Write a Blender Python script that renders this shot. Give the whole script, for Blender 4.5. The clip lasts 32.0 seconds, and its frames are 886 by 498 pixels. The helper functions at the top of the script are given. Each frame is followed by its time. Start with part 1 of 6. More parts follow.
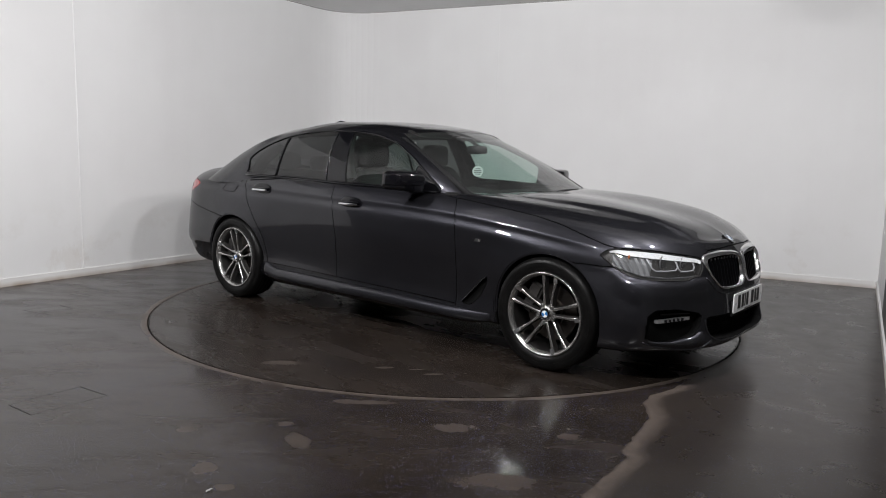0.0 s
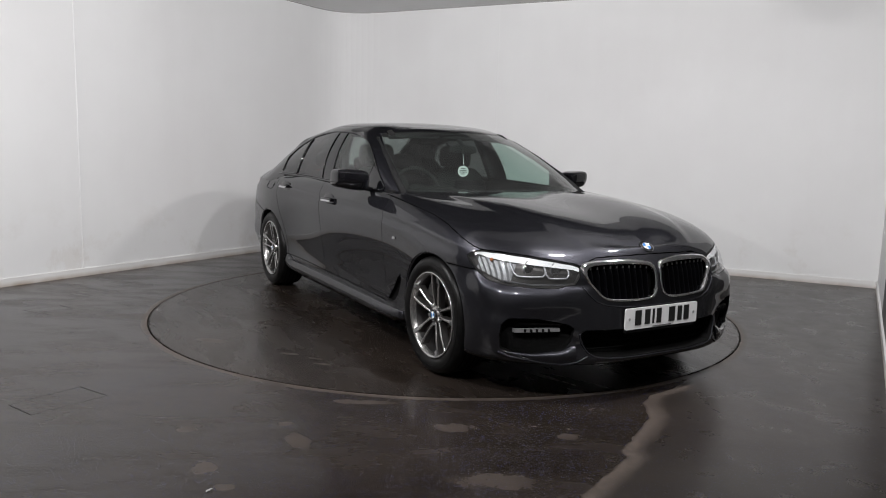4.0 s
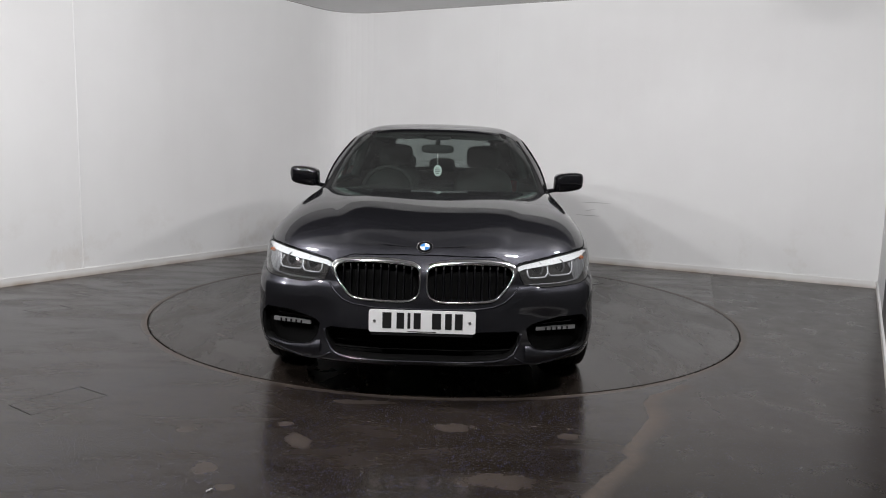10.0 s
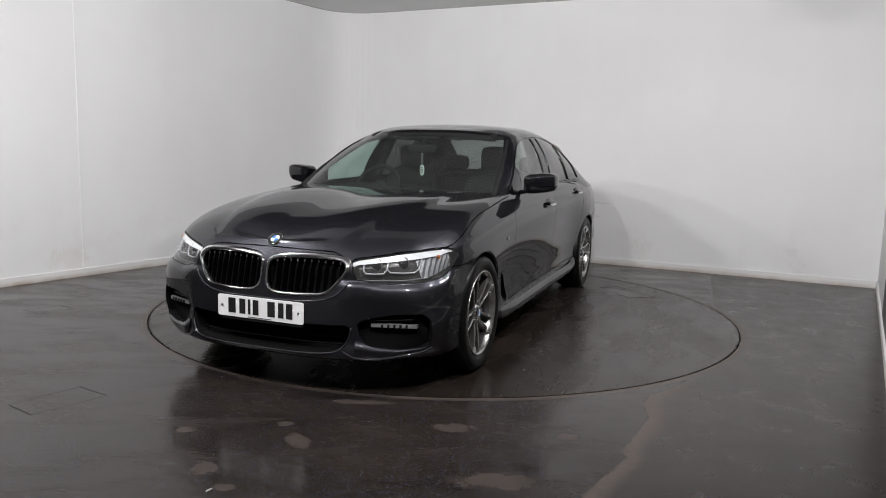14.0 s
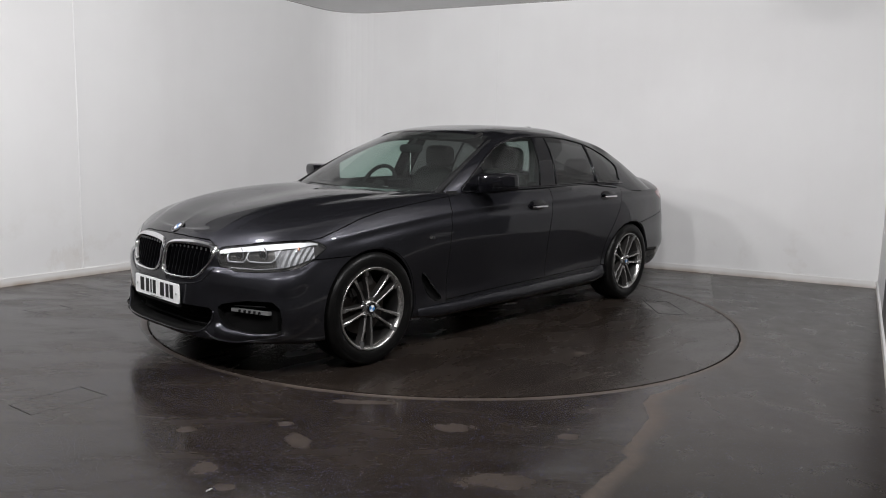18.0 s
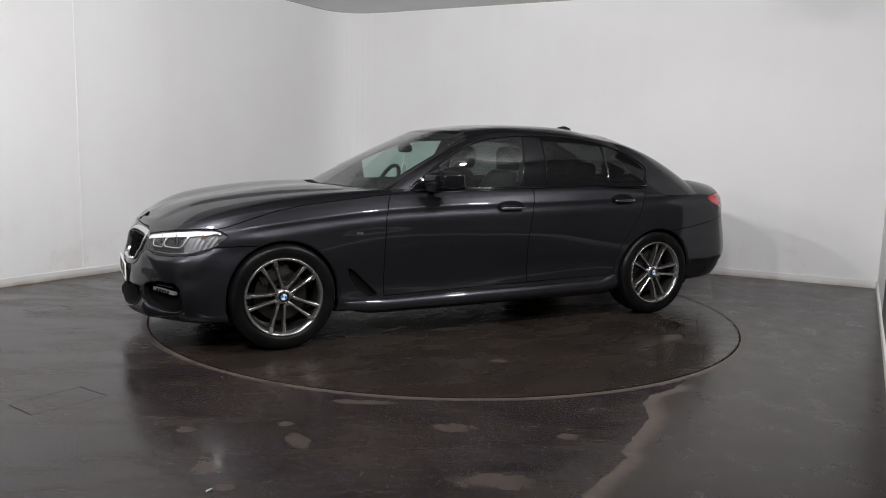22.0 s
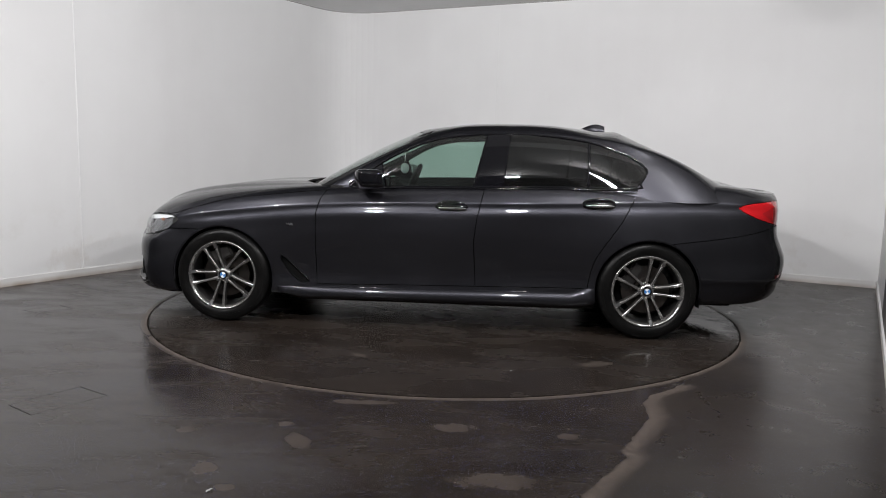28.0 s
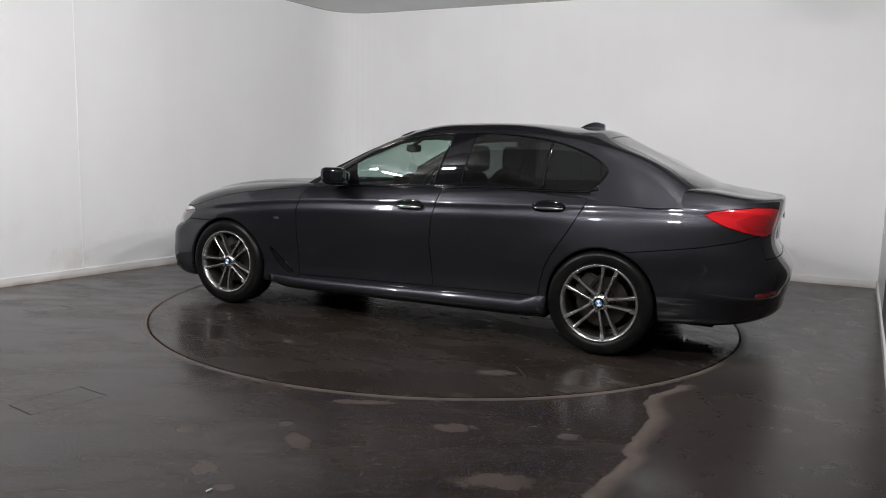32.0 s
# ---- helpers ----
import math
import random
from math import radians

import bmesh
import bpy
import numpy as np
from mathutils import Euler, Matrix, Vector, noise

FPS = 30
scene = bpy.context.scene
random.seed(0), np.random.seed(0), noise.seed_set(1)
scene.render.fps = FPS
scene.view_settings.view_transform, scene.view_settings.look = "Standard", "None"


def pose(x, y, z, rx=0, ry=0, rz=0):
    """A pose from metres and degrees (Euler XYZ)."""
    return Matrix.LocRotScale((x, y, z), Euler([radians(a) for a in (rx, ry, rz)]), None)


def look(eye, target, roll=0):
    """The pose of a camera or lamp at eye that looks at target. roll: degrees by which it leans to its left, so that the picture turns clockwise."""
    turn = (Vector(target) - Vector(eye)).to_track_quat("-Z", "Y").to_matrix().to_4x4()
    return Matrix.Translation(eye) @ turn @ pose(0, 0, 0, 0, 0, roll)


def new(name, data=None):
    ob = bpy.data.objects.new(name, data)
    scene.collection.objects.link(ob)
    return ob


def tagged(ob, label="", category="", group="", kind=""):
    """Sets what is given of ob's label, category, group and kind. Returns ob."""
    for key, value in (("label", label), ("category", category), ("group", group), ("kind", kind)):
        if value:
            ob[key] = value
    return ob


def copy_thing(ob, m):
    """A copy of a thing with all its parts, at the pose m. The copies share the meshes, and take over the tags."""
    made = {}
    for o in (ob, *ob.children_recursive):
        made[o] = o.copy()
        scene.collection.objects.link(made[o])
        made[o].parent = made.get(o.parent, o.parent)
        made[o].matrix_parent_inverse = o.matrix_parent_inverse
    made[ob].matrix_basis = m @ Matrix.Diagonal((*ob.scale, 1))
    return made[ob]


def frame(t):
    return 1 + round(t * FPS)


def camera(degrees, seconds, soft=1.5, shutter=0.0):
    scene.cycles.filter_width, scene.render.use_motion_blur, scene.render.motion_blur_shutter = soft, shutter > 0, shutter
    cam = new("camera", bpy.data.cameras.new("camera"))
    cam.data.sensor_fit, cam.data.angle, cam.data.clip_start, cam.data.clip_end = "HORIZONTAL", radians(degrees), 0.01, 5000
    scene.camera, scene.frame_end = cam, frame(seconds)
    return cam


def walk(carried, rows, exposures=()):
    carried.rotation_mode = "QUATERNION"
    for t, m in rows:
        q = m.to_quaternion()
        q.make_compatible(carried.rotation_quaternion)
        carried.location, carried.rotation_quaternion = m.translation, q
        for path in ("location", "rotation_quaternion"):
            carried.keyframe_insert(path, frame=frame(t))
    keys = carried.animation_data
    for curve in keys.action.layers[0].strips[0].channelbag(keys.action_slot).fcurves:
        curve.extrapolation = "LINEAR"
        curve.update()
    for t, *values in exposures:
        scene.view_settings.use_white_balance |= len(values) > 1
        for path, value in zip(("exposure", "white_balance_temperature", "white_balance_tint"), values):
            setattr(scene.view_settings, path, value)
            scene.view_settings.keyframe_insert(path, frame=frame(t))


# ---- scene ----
SECONDS = 32.0
cam = camera(62.0, SECONDS, soft=1.0)
EYE = look((0.0, -5.887, 1.2636), (-0.0207, 0.0, 0.4651), 1.474)
walk(cam, [(0.0, EYE), (SECONDS, EYE)], exposures=[(0.0, 0.0), (SECONDS, 0.0)])

# ---- light ----
world = bpy.data.worlds.new("world")
world.use_nodes = True
scene.world = world
world.node_tree.nodes["Background"].inputs["Color"].default_value = (0.5, 0.5, 0.5, 1)
world.node_tree.nodes["Background"].inputs["Strength"].default_value = 0.02

# the room's plan: inside corners of its four walls, and the ceiling's height
CORNER_BACK = Vector((-1.41, 4.07))
CORNER_RIGHT = Vector((4.294, 1.346))
CORNER_NEAR = Vector((-0.50, -7.28))
CORNER_LEFT = Vector((-6.50, -4.10))
CEILING = 3.0
TABLE_R = 2.241

# ---- materials ----
def material(name, color=(0.5, 0.5, 0.5), rough=0.5, metal=0.0, **more):
    """A principled material; returns it with its node tree and shader."""
    m = bpy.data.materials.new(name)
    m.use_nodes = True
    sh = m.node_tree.nodes["Principled BSDF"]
    sh.inputs["Base Color"].default_value = (*color, 1)
    sh.inputs["Roughness"].default_value = rough
    sh.inputs["Metallic"].default_value = metal
    for key, value in more.items():
        sh.inputs[key.replace("_", " ")].default_value = value
    return m


def node(m, kind, **sets):
    n = m.node_tree.nodes.new(kind)
    for key, value in sets.items():
        if key in n.inputs:
            n.inputs[key].default_value = value
    return n


def wire(m, a, b):
    m.node_tree.links.new(a, b)


def coords(m, scale=(1, 1, 1)):
    tc = node(m, "ShaderNodeTexCoord")
    mp = node(m, "ShaderNodeMapping")
    mp.inputs["Scale"].default_value = scale
    wire(m, tc.outputs["Object"], mp.inputs["Vector"])
    return mp.outputs["Vector"]


def noise_tex(m, vec, scale, detail=4.0, rough=0.55, distortion=0.0):
    n = node(m, "ShaderNodeTexNoise")
    n.inputs["Scale"].default_value = scale
    n.inputs["Detail"].default_value = detail
    n.inputs["Roughness"].default_value = rough
    n.inputs["Distortion"].default_value = distortion
    wire(m, vec, n.inputs["Vector"])
    return n.outputs["Fac"]


def ramp(m, fac, stops):
    r = node(m, "ShaderNodeValToRGB")
    els = r.color_ramp.elements
    while len(els) < len(stops):
        els.new(0.5)
    for e, (p, c) in zip(els, stops):
        e.position = p
        e.color = (*c, 1) if not isinstance(c, float) else (c, c, c, 1)
    wire(m, fac, r.inputs["Fac"])
    return r.outputs["Color"]


def mix(m, fac, a, b, blend="MIX"):
    n = node(m, "ShaderNodeMix")
    n.data_type, n.blend_type = "RGBA", blend
    for sock, val in ((n.inputs[0], fac), (n.inputs[6], a), (n.inputs[7], b)):
        if isinstance(val, (int, float)):
            sock.default_value = val if sock.type == "VALUE" else (val, val, val, 1)
        elif isinstance(val, tuple):
            sock.default_value = (*val, 1)
        else:
            wire(m, val, sock)
    return n.outputs[2]


def math_node(m, op, a, b=0.0, clamp=False):
    n = node(m, "ShaderNodeMath")
    n.operation, n.use_clamp = op, clamp
    for sock, val in zip(n.inputs, (a, b)):
        if isinstance(val, (int, float)):
            sock.default_value = val
        else:
            wire(m, val, sock)
    return n.outputs[0]


def bump(m, height, strength, distance=0.01):
    b = node(m, "ShaderNodeBump")
    b.inputs["Strength"].default_value = strength
    b.inputs["Distance"].default_value = distance
    wire(m, height, b.inputs["Height"])
    wire(m, b.outputs["Normal"], m.node_tree.nodes["Principled BSDF"].inputs["Normal"])


def shader(m):
    return m.node_tree.nodes["Principled BSDF"]


def blotch(m, vec, cx, cy, rx, ry, turn=0.0, rough=0.5, wob=9.0):
    """1 inside an uneven spot on the floor plane, 0 outside."""
    mp = node(m, "ShaderNodeMapping")
    mp.vector_type = "TEXTURE"
    mp.inputs["Location"].default_value = (cx, cy, 0)
    mp.inputs["Rotation"].default_value = (0, 0, radians(turn))
    mp.inputs["Scale"].default_value = (rx, ry, 1)
    wire(m, vec, mp.inputs["Vector"])
    ln = node(m, "ShaderNodeVectorMath")
    ln.operation = "LENGTH"
    wire(m, mp.outputs["Vector"], ln.inputs[0])
    d = math_node(m, "ADD", ln.outputs["Value"], math_node(m, "MULTIPLY", math_node(m, "SUBTRACT", noise_tex(m, vec, wob, 5, .6), 0.5), 2 * rough * 2))
    s = node(m, "ShaderNodeMapRange")
    s.inputs["From Min"].default_value, s.inputs["From Max"].default_value = 1.25, 0.70
    wire(m, d, s.inputs["Value"])
    return s.outputs["Result"]


def wall_paint(name, low, high, mud=False):
    m = material(name, high, 0.7)
    v = coords(m)
    c = ramp(m, noise_tex(m, v, 0.7, 3), [(0.3, low), (0.7, high)])
    # streaks that run down the panels
    vs = coords(m, (5, 5, 0.35))
    c = mix(m, 0.035, c, ramp(m, noise_tex(m, vs, 1.0, 4), [(0.3, (0.55, 0.54, 0.53)), (0.7, (0.85, 0.85, 0.85))]))
    # scuffs and splashes near the floor
    tc = node(m, "ShaderNodeSeparateXYZ")
    wire(m, v, tc.inputs[0])
    foot = node(m, "ShaderNodeMapRange")
    foot.inputs["From Min"].default_value, foot.inputs["From Max"].default_value = 0.75, 0.05
    wire(m, tc.outputs["Z"], foot.inputs["Value"])
    splash = math_node(m, "MULTIPLY", foot.outputs["Result"], ramp(m, noise_tex(m, v, 2.6, 7, 0.65), [(0.53, 0.0), (0.75, 0.55)]))
    c = mix(m, splash, c, (0.52, 0.47, 0.41))
    scratch = ramp(m, noise_tex(m, coords(m, (0.8, 0.8, 14)), 3.0, 6, 0.7), [(0.70, 0.0), (0.76, 0.35)])
    c = mix(m, math_node(m, "MULTIPLY", scratch, foot.outputs["Result"]), c, (0.40, 0.38, 0.36))
    if mud:
        # a brown splash low on the wall
        mp = node(m, "ShaderNodeMapping")
        mp.vector_type = "TEXTURE"
        mp.inputs["Location"].default_value = (-3.45, 0.79, 0.16)
        mp.inputs["Scale"].default_value = (0.20, 0.28, 0.20)
        wire(m, v, mp.inputs["Vector"])
        ln = node(m, "ShaderNodeVectorMath")
        ln.operation = "LENGTH"
        wire(m, mp.outputs["Vector"], ln.inputs[0])
        d = math_node(m, "ADD", ln.outputs["Value"], math_node(m, "MULTIPLY", math_node(m, "SUBTRACT", noise_tex(m, coords(m, (7, 7, 3)), 1.6, 6, 0.7), 0.5), 3.2))
        c = mix(m, ramp(m, d, [(0.3, 0.16), (0.8, 0.0)]), c, (0.50, 0.42, 0.34))
    wire(m, c, shader(m).inputs["Base Color"])
    bump(m, noise_tex(m, v, 120, 3), 0.06, 0.002)
    return m


def skirting_paint():
    m = material("skirting_paint", (0.74, 0.73, 0.72), 0.5)
    v = coords(m)
    sep = node(m, "ShaderNodeSeparateXYZ")
    wire(m, v, sep.inputs[0])
    low = node(m, "ShaderNodeMapRange")
    low.inputs["From Min"].default_value, low.inputs["From Max"].default_value = 0.045, 0.0
    wire(m, sep.outputs["Z"], low.inputs["Value"])
    grime = math_node(m, "MULTIPLY", low.outputs["Result"], ramp(m, noise_tex(m, v, 4, 6), [(0.3, 0.25), (0.7, 0.95)]))
    wire(m, mix(m, grime, (0.74, 0.73, 0.72), (0.30, 0.22, 0.15)), shader(m).inputs["Base Color"])
    return m


# edge of the wet part of the floor: how far right it reaches at each depth
SHORE = ((-7.0, 0.0), (-3.6, 0.43), (-3.31, 0.527), (-3.25, 0.559), (-3.10, 0.666), (-2.94, 0.783), (-2.87, 0.775), (-2.81, 0.802), (-2.57, 0.952), (-2.42, 1.02), (-2.23, 1.036), (-2.12, 1.10), (-1.99, 1.273), (-1.5, 1.62), (0.0, 2.2), (3.0, 3.2))


def rubber_floor(name, speck=1.0, stains=(), ring=False, dry=False, patchy=0.55, puddles=(), worn=0.0):
    """Black safety rubber with blue and white chips, wet in places, with dried mud stains."""
    m = material(name, (0.02, 0.018, 0.016), 0.2, Specular_IOR_Level=0.32)
    v = coords(m)
    base = ramp(m, noise_tex(m, v, 1.1, 6, 0.6), [(0.32, (0.012, 0.0092, 0.0075)), (0.68, (0.024, 0.0182, 0.0145))])
    chips = node(m, "ShaderNodeTexVoronoi")
    chips.voronoi_dimensions = "2D"
    chips.inputs["Scale"].default_value = 140
    wire(m, v, chips.inputs["Vector"])
    dot = ramp(m, chips.outputs["Distance"], [(0.20, 1.0), (0.34, 0.0)])
    pick = node(m, "ShaderNodeSeparateColor")
    wire(m, chips.outputs["Color"], pick.inputs[0])
    some = math_node(m, "MULTIPLY", math_node(m, "GREATER_THAN", pick.outputs[0], 0.84), math_node(m, "MULTIPLY", dot, speck))
    colour = mix(m, math_node(m, "GREATER_THAN", pick.outputs[1], 0.62), (0.12, 0.16, 0.50), (0.40, 0.43, 0.54))
    colour = mix(m, math_node(m, "GREATER_THAN", pick.outputs[1], 0.86), colour, (0.20, 0.12, 0.08))
    base = mix(m, math_node(m, "MULTIPLY", some, 0.36), base, colour)
    wet = noise_tex(m, coords(m, (1.0, 2.6, 1.0)), 1.5, 7, 0.62, 0.5)
    rough = ramp(m, wet, [(0.34, 0.13 + worn), (0.45, 0.17 + worn), (0.55, 0.17 + 0.16 * patchy + worn), (0.70, 0.22 + 0.22 * patchy + worn)])
    base = mix(m, ramp(m, wet, [(0.40, 0.0), (0.64, patchy)]), base, (0.032, 0.025, 0.020))
    if dry:
        # the side of the room that has dried
        sep = node(m, "ShaderNodeSeparateXYZ")
        wire(m, v, sep.inputs[0])
        lie = node(m, "ShaderNodeMapRange")
        lie.inputs["From Min"].default_value, lie.inputs["From Max"].default_value = -7.0, 3.0
        wire(m, sep.outputs["Y"], lie.inputs["Value"])
        shore = ramp(m, lie.outputs["Result"], [((y + 7) / 10, x) for y, x in SHORE])
        s = math_node(m, "SUBTRACT", sep.outputs["X"], shore)
        s = math_node(m, "ADD", s, math_node(m, "MULTIPLY", math_node(m, "SUBTRACT", noise_tex(m, v, 9.0, 5, 0.6), 0.5), 0.06))
        land = node(m, "ShaderNodeMapRange")
        land.inputs["From Min"].default_value, land.inputs["From Max"].default_value = -0.006, 0.008
        wire(m, s, land.inputs["Value"])
        base = mix(m, math_node(m, "MULTIPLY", land.outputs["Result"], 0.35), base, (0.034, 0.029, 0.025))
        rough = mix(m, land.outputs["Result"], rough, ramp(m, noise_tex(m, v, 4.5, 6, 0.65, 0.4), [(0.35, 0.26), (0.65, 0.34)]))
        # dust left along the edge of the water
        rim = node(m, "ShaderNodeMapRange")
        rim.inputs["From Min"].default_value, rim.inputs["From Max"].default_value = 0.115, 0.035
        wire(m, s, rim.inputs["Value"])
        edge = math_node(m, "MULTIPLY", math_node(m, "MULTIPLY", rim.outputs["Result"], land.outputs["Result"]), math_node(m, "LESS_THAN", sep.outputs["Y"], -1.93))
        edge = math_node(m, "MULTIPLY", edge, ramp(m, noise_tex(m, v, 26, 5, 0.7), [(0.3, 0.35), (0.65, 1.0)]))
        base = mix(m, math_node(m, "MULTIPLY", edge, 0.75), base, (0.125, 0.100, 0.085))
        rough = mix(m, edge, rough, 0.5)
    dirt = None
    for one in stains:
        s = blotch(m, v, *one)
        dirt = s if dirt is None else math_node(m, "MAXIMUM", dirt, s)
    if ring:
        ln = node(m, "ShaderNodeVectorMath")
        ln.operation = "LENGTH"
        wire(m, v, ln.inputs[0])
        off = math_node(m, "ABSOLUTE", math_node(m, "SUBTRACT", ln.outputs["Value"], TABLE_R))
        band = node(m, "ShaderNodeMapRange")
        band.inputs["From Min"].default_value, band.inputs["From Max"].default_value = 0.055, 0.012
        wire(m, off, band.inputs["Value"])
        s = math_node(m, "MULTIPLY", band.outputs["Result"], ramp(m, noise_tex(m, v, 3.1, 6, 0.65), [(0.30, 0.15), (0.48, 1.0)]))
        base = mix(m, math_node(m, "MULTIPLY", s, 0.75), base, (0.115, 0.093, 0.078))
        rough = mix(m, s, rough, 0.5)
    if dirt is not None:
        dirt = math_node(m, "MULTIPLY", dirt, ramp(m, noise_tex(m, v, 24, 5, 0.7), [(0.25, 0.2), (0.7, 1.0)]))
        base = mix(m, math_node(m, "MULTIPLY", dirt, 0.58), base, (0.105, 0.085, 0.072))
        rough = mix(m, dirt, rough, 0.42)
    for one in puddles:
        rough = mix(m, blotch(m, v, *one), rough, 0.035)
    wire(m, base, shader(m).inputs["Base Color"])
    wire(m, rough, shader(m).inputs["Roughness"])
    grain = math_node(m, "ADD", noise_tex(m, v, 190, 2), math_node(m, "MULTIPLY", noise_tex(m, v, 55, 4, 0.7), 1.6 if dry else 0.6))
    bump(m, grain, 0.05, 0.002)
    return m


# dried patches: centre, half sizes and turn
FLOOR_STAINS = ((0.212, -3.19, 0.15, 0.07), (0.051, -2.65, 0.085, 0.045), (0.57, -2.72, 0.05, 0.035), (-0.615, -2.85, 0.085, 0.04, -60),
                (-0.71, -2.66, 0.04, 0.03), (-0.925, -3.15, 0.06, 0.06), (-0.80, -3.30, 0.04, 0.03), (-0.40, -2.34, 0.16, 0.03),
                (-1.13, -2.755, 0.05, 0.03))
TABLE_PUDDLES = ((-1.93, 0.33, 0.20, 0.34, 0), (-1.30, 1.20, 0.16, 0.10, 40), (1.45, -1.25, 0.22, 0.10, 40))
TABLE_STAINS = ((0.339, -1.916, 0.10, 0.035, 44), (0.83, -1.575, 0.06, 0.016, 44), (0.997, -1.467, 0.05, 0.012, 44), (1.125, -1.468, 0.05, 0.012, 44), (0.408, 1.533, 0.05, 0.025, 160), (-1.035, 1.494, 0.10, 0.05, 205))
WALL = wall_paint("wall_paint", (0.74, 0.735, 0.735), (0.80, 0.80, 0.80), True)
# for unseen wall stretches that keep the flanks' reflections dark
WALL_DARK = wall_paint("unseen_wall_dark", (0.04, 0.04, 0.04), (0.055, 0.055, 0.055))
WALL_GREY = wall_paint("grey_wall_paint", (0.72, 0.72, 0.72), (0.78, 0.78, 0.78))
SKIRT = skirting_paint()
# two ceiling tones, set for what the car's panels and glass reflect
CEIL = wall_paint("unseen_ceiling_dark", (0.17, 0.167, 0.165), (0.21, 0.206, 0.203))
CEIL_PALE = wall_paint("pale_ceiling_paint", (0.68, 0.675, 0.67), (0.74, 0.735, 0.73))
FLOOR = rubber_floor("wet_rubber_floor", 1.0, FLOOR_STAINS, True, True)
TABLE_FLOOR = rubber_floor("wet_turntable_rubber", 0.12, TABLE_STAINS, patchy=0.3, puddles=TABLE_PUDDLES, worn=0.07)
GROOVE = material("groove_black", (0.004, 0.004, 0.004), 0.8)
PAPER = material("white_paper", (0.6, 0.6, 0.6), 0.6)
LAMP = material("lamp_glow", (1, 1, 1), 0.5, Emission_Color=(1, 0.985, 0.985, 1), Emission_Strength=40.0)
SCUFF = material("scuff_grey", (0.34, 0.33, 0.32), 0.7)
LAMP_FRAME = material("white_lamp_frame", (0.7, 0.7, 0.7), 0.4)

# ---- mesh helpers ----
def mesh_object(name, bm, mat, smooth=False):
    me = bpy.data.meshes.new(name)
    bm.normal_update()
    bm.to_mesh(me)
    bm.free()
    if smooth:
        me.polygons.foreach_set("use_smooth", [True] * len(me.polygons))
    for one in (mat if isinstance(mat, (list, tuple)) else [mat]):
        me.materials.append(one)
    return new(name, me)


def part(name, bm, mat, parent, label="", smooth=False):
    ob = mesh_object(name, bm, mat, smooth)
    ob.parent = parent
    if label:
        ob["label"] = label
    return ob


def prism(bm, outline, z0, z1):
    """An upright prism over a plan outline (counter-clockwise)."""
    low = [bm.verts.new((p[0], p[1], z0)) for p in outline]
    top = [bm.verts.new((p[0], p[1], z1)) for p in outline]
    n = len(outline)
    bm.faces.new(low[::-1])
    bm.faces.new(top)
    for i in range(n):
        bm.faces.new((low[i], low[(i + 1) % n], top[(i + 1) % n], top[i]))


def box(bm, cx, cy, cz, sx, sy, sz, bevel=0.0):
    r = bmesh.ops.create_cube(bm, size=1.0, matrix=Matrix.Translation((cx, cy, cz)) @ Matrix.Diagonal((sx, sy, sz, 1)))
    if bevel:
        edges = list({e for v in r["verts"] for e in v.link_edges})
        bmesh.ops.bevel(bm, geom=edges, offset=bevel, segments=2, affect="EDGES")
    return r["verts"]


# ---- the room ----
def wall_run(pts, depth, z0, z1, bm):
    """A wall along a plan polyline, depth metres thick to the right of its way."""
    pts = [Vector(p) for p in pts]
    out = []
    for i, p in enumerate(pts):
        a = (pts[i] - pts[i - 1]).normalized() if i else (pts[1] - pts[0]).normalized()
        b = (pts[i + 1] - pts[i]).normalized() if i + 1 < len(pts) else a
        n = Vector((a.y, -a.x)) + Vector((b.y, -b.x))
        n = n / max(0.2, n.length_squared) * 2
        out.append(p + n * depth)
    prism(bm, [*out, *pts[::-1]], z0, z1)


def rounded(a, c, b, r, n=12):
    """The plan polyline a, c, b with its corner c rounded."""
    a, c, b = Vector(a), Vector(c), Vector(b)
    u, w = (a - c).normalized(), (b - c).normalized()
    pts = [a]
    for i in range(n + 1):
        t = i / n
        pts.append((c + u * r) * (1 - t) ** 2 + c * 2 * t * (1 - t) + (c + w * r) * t ** 2)
    return pts + [b]


LEFT_END = CORNER_LEFT.lerp(CORNER_BACK, 0.38)
ROUND_LINE = rounded(LEFT_END, CORNER_BACK, CORNER_RIGHT, 0.55)


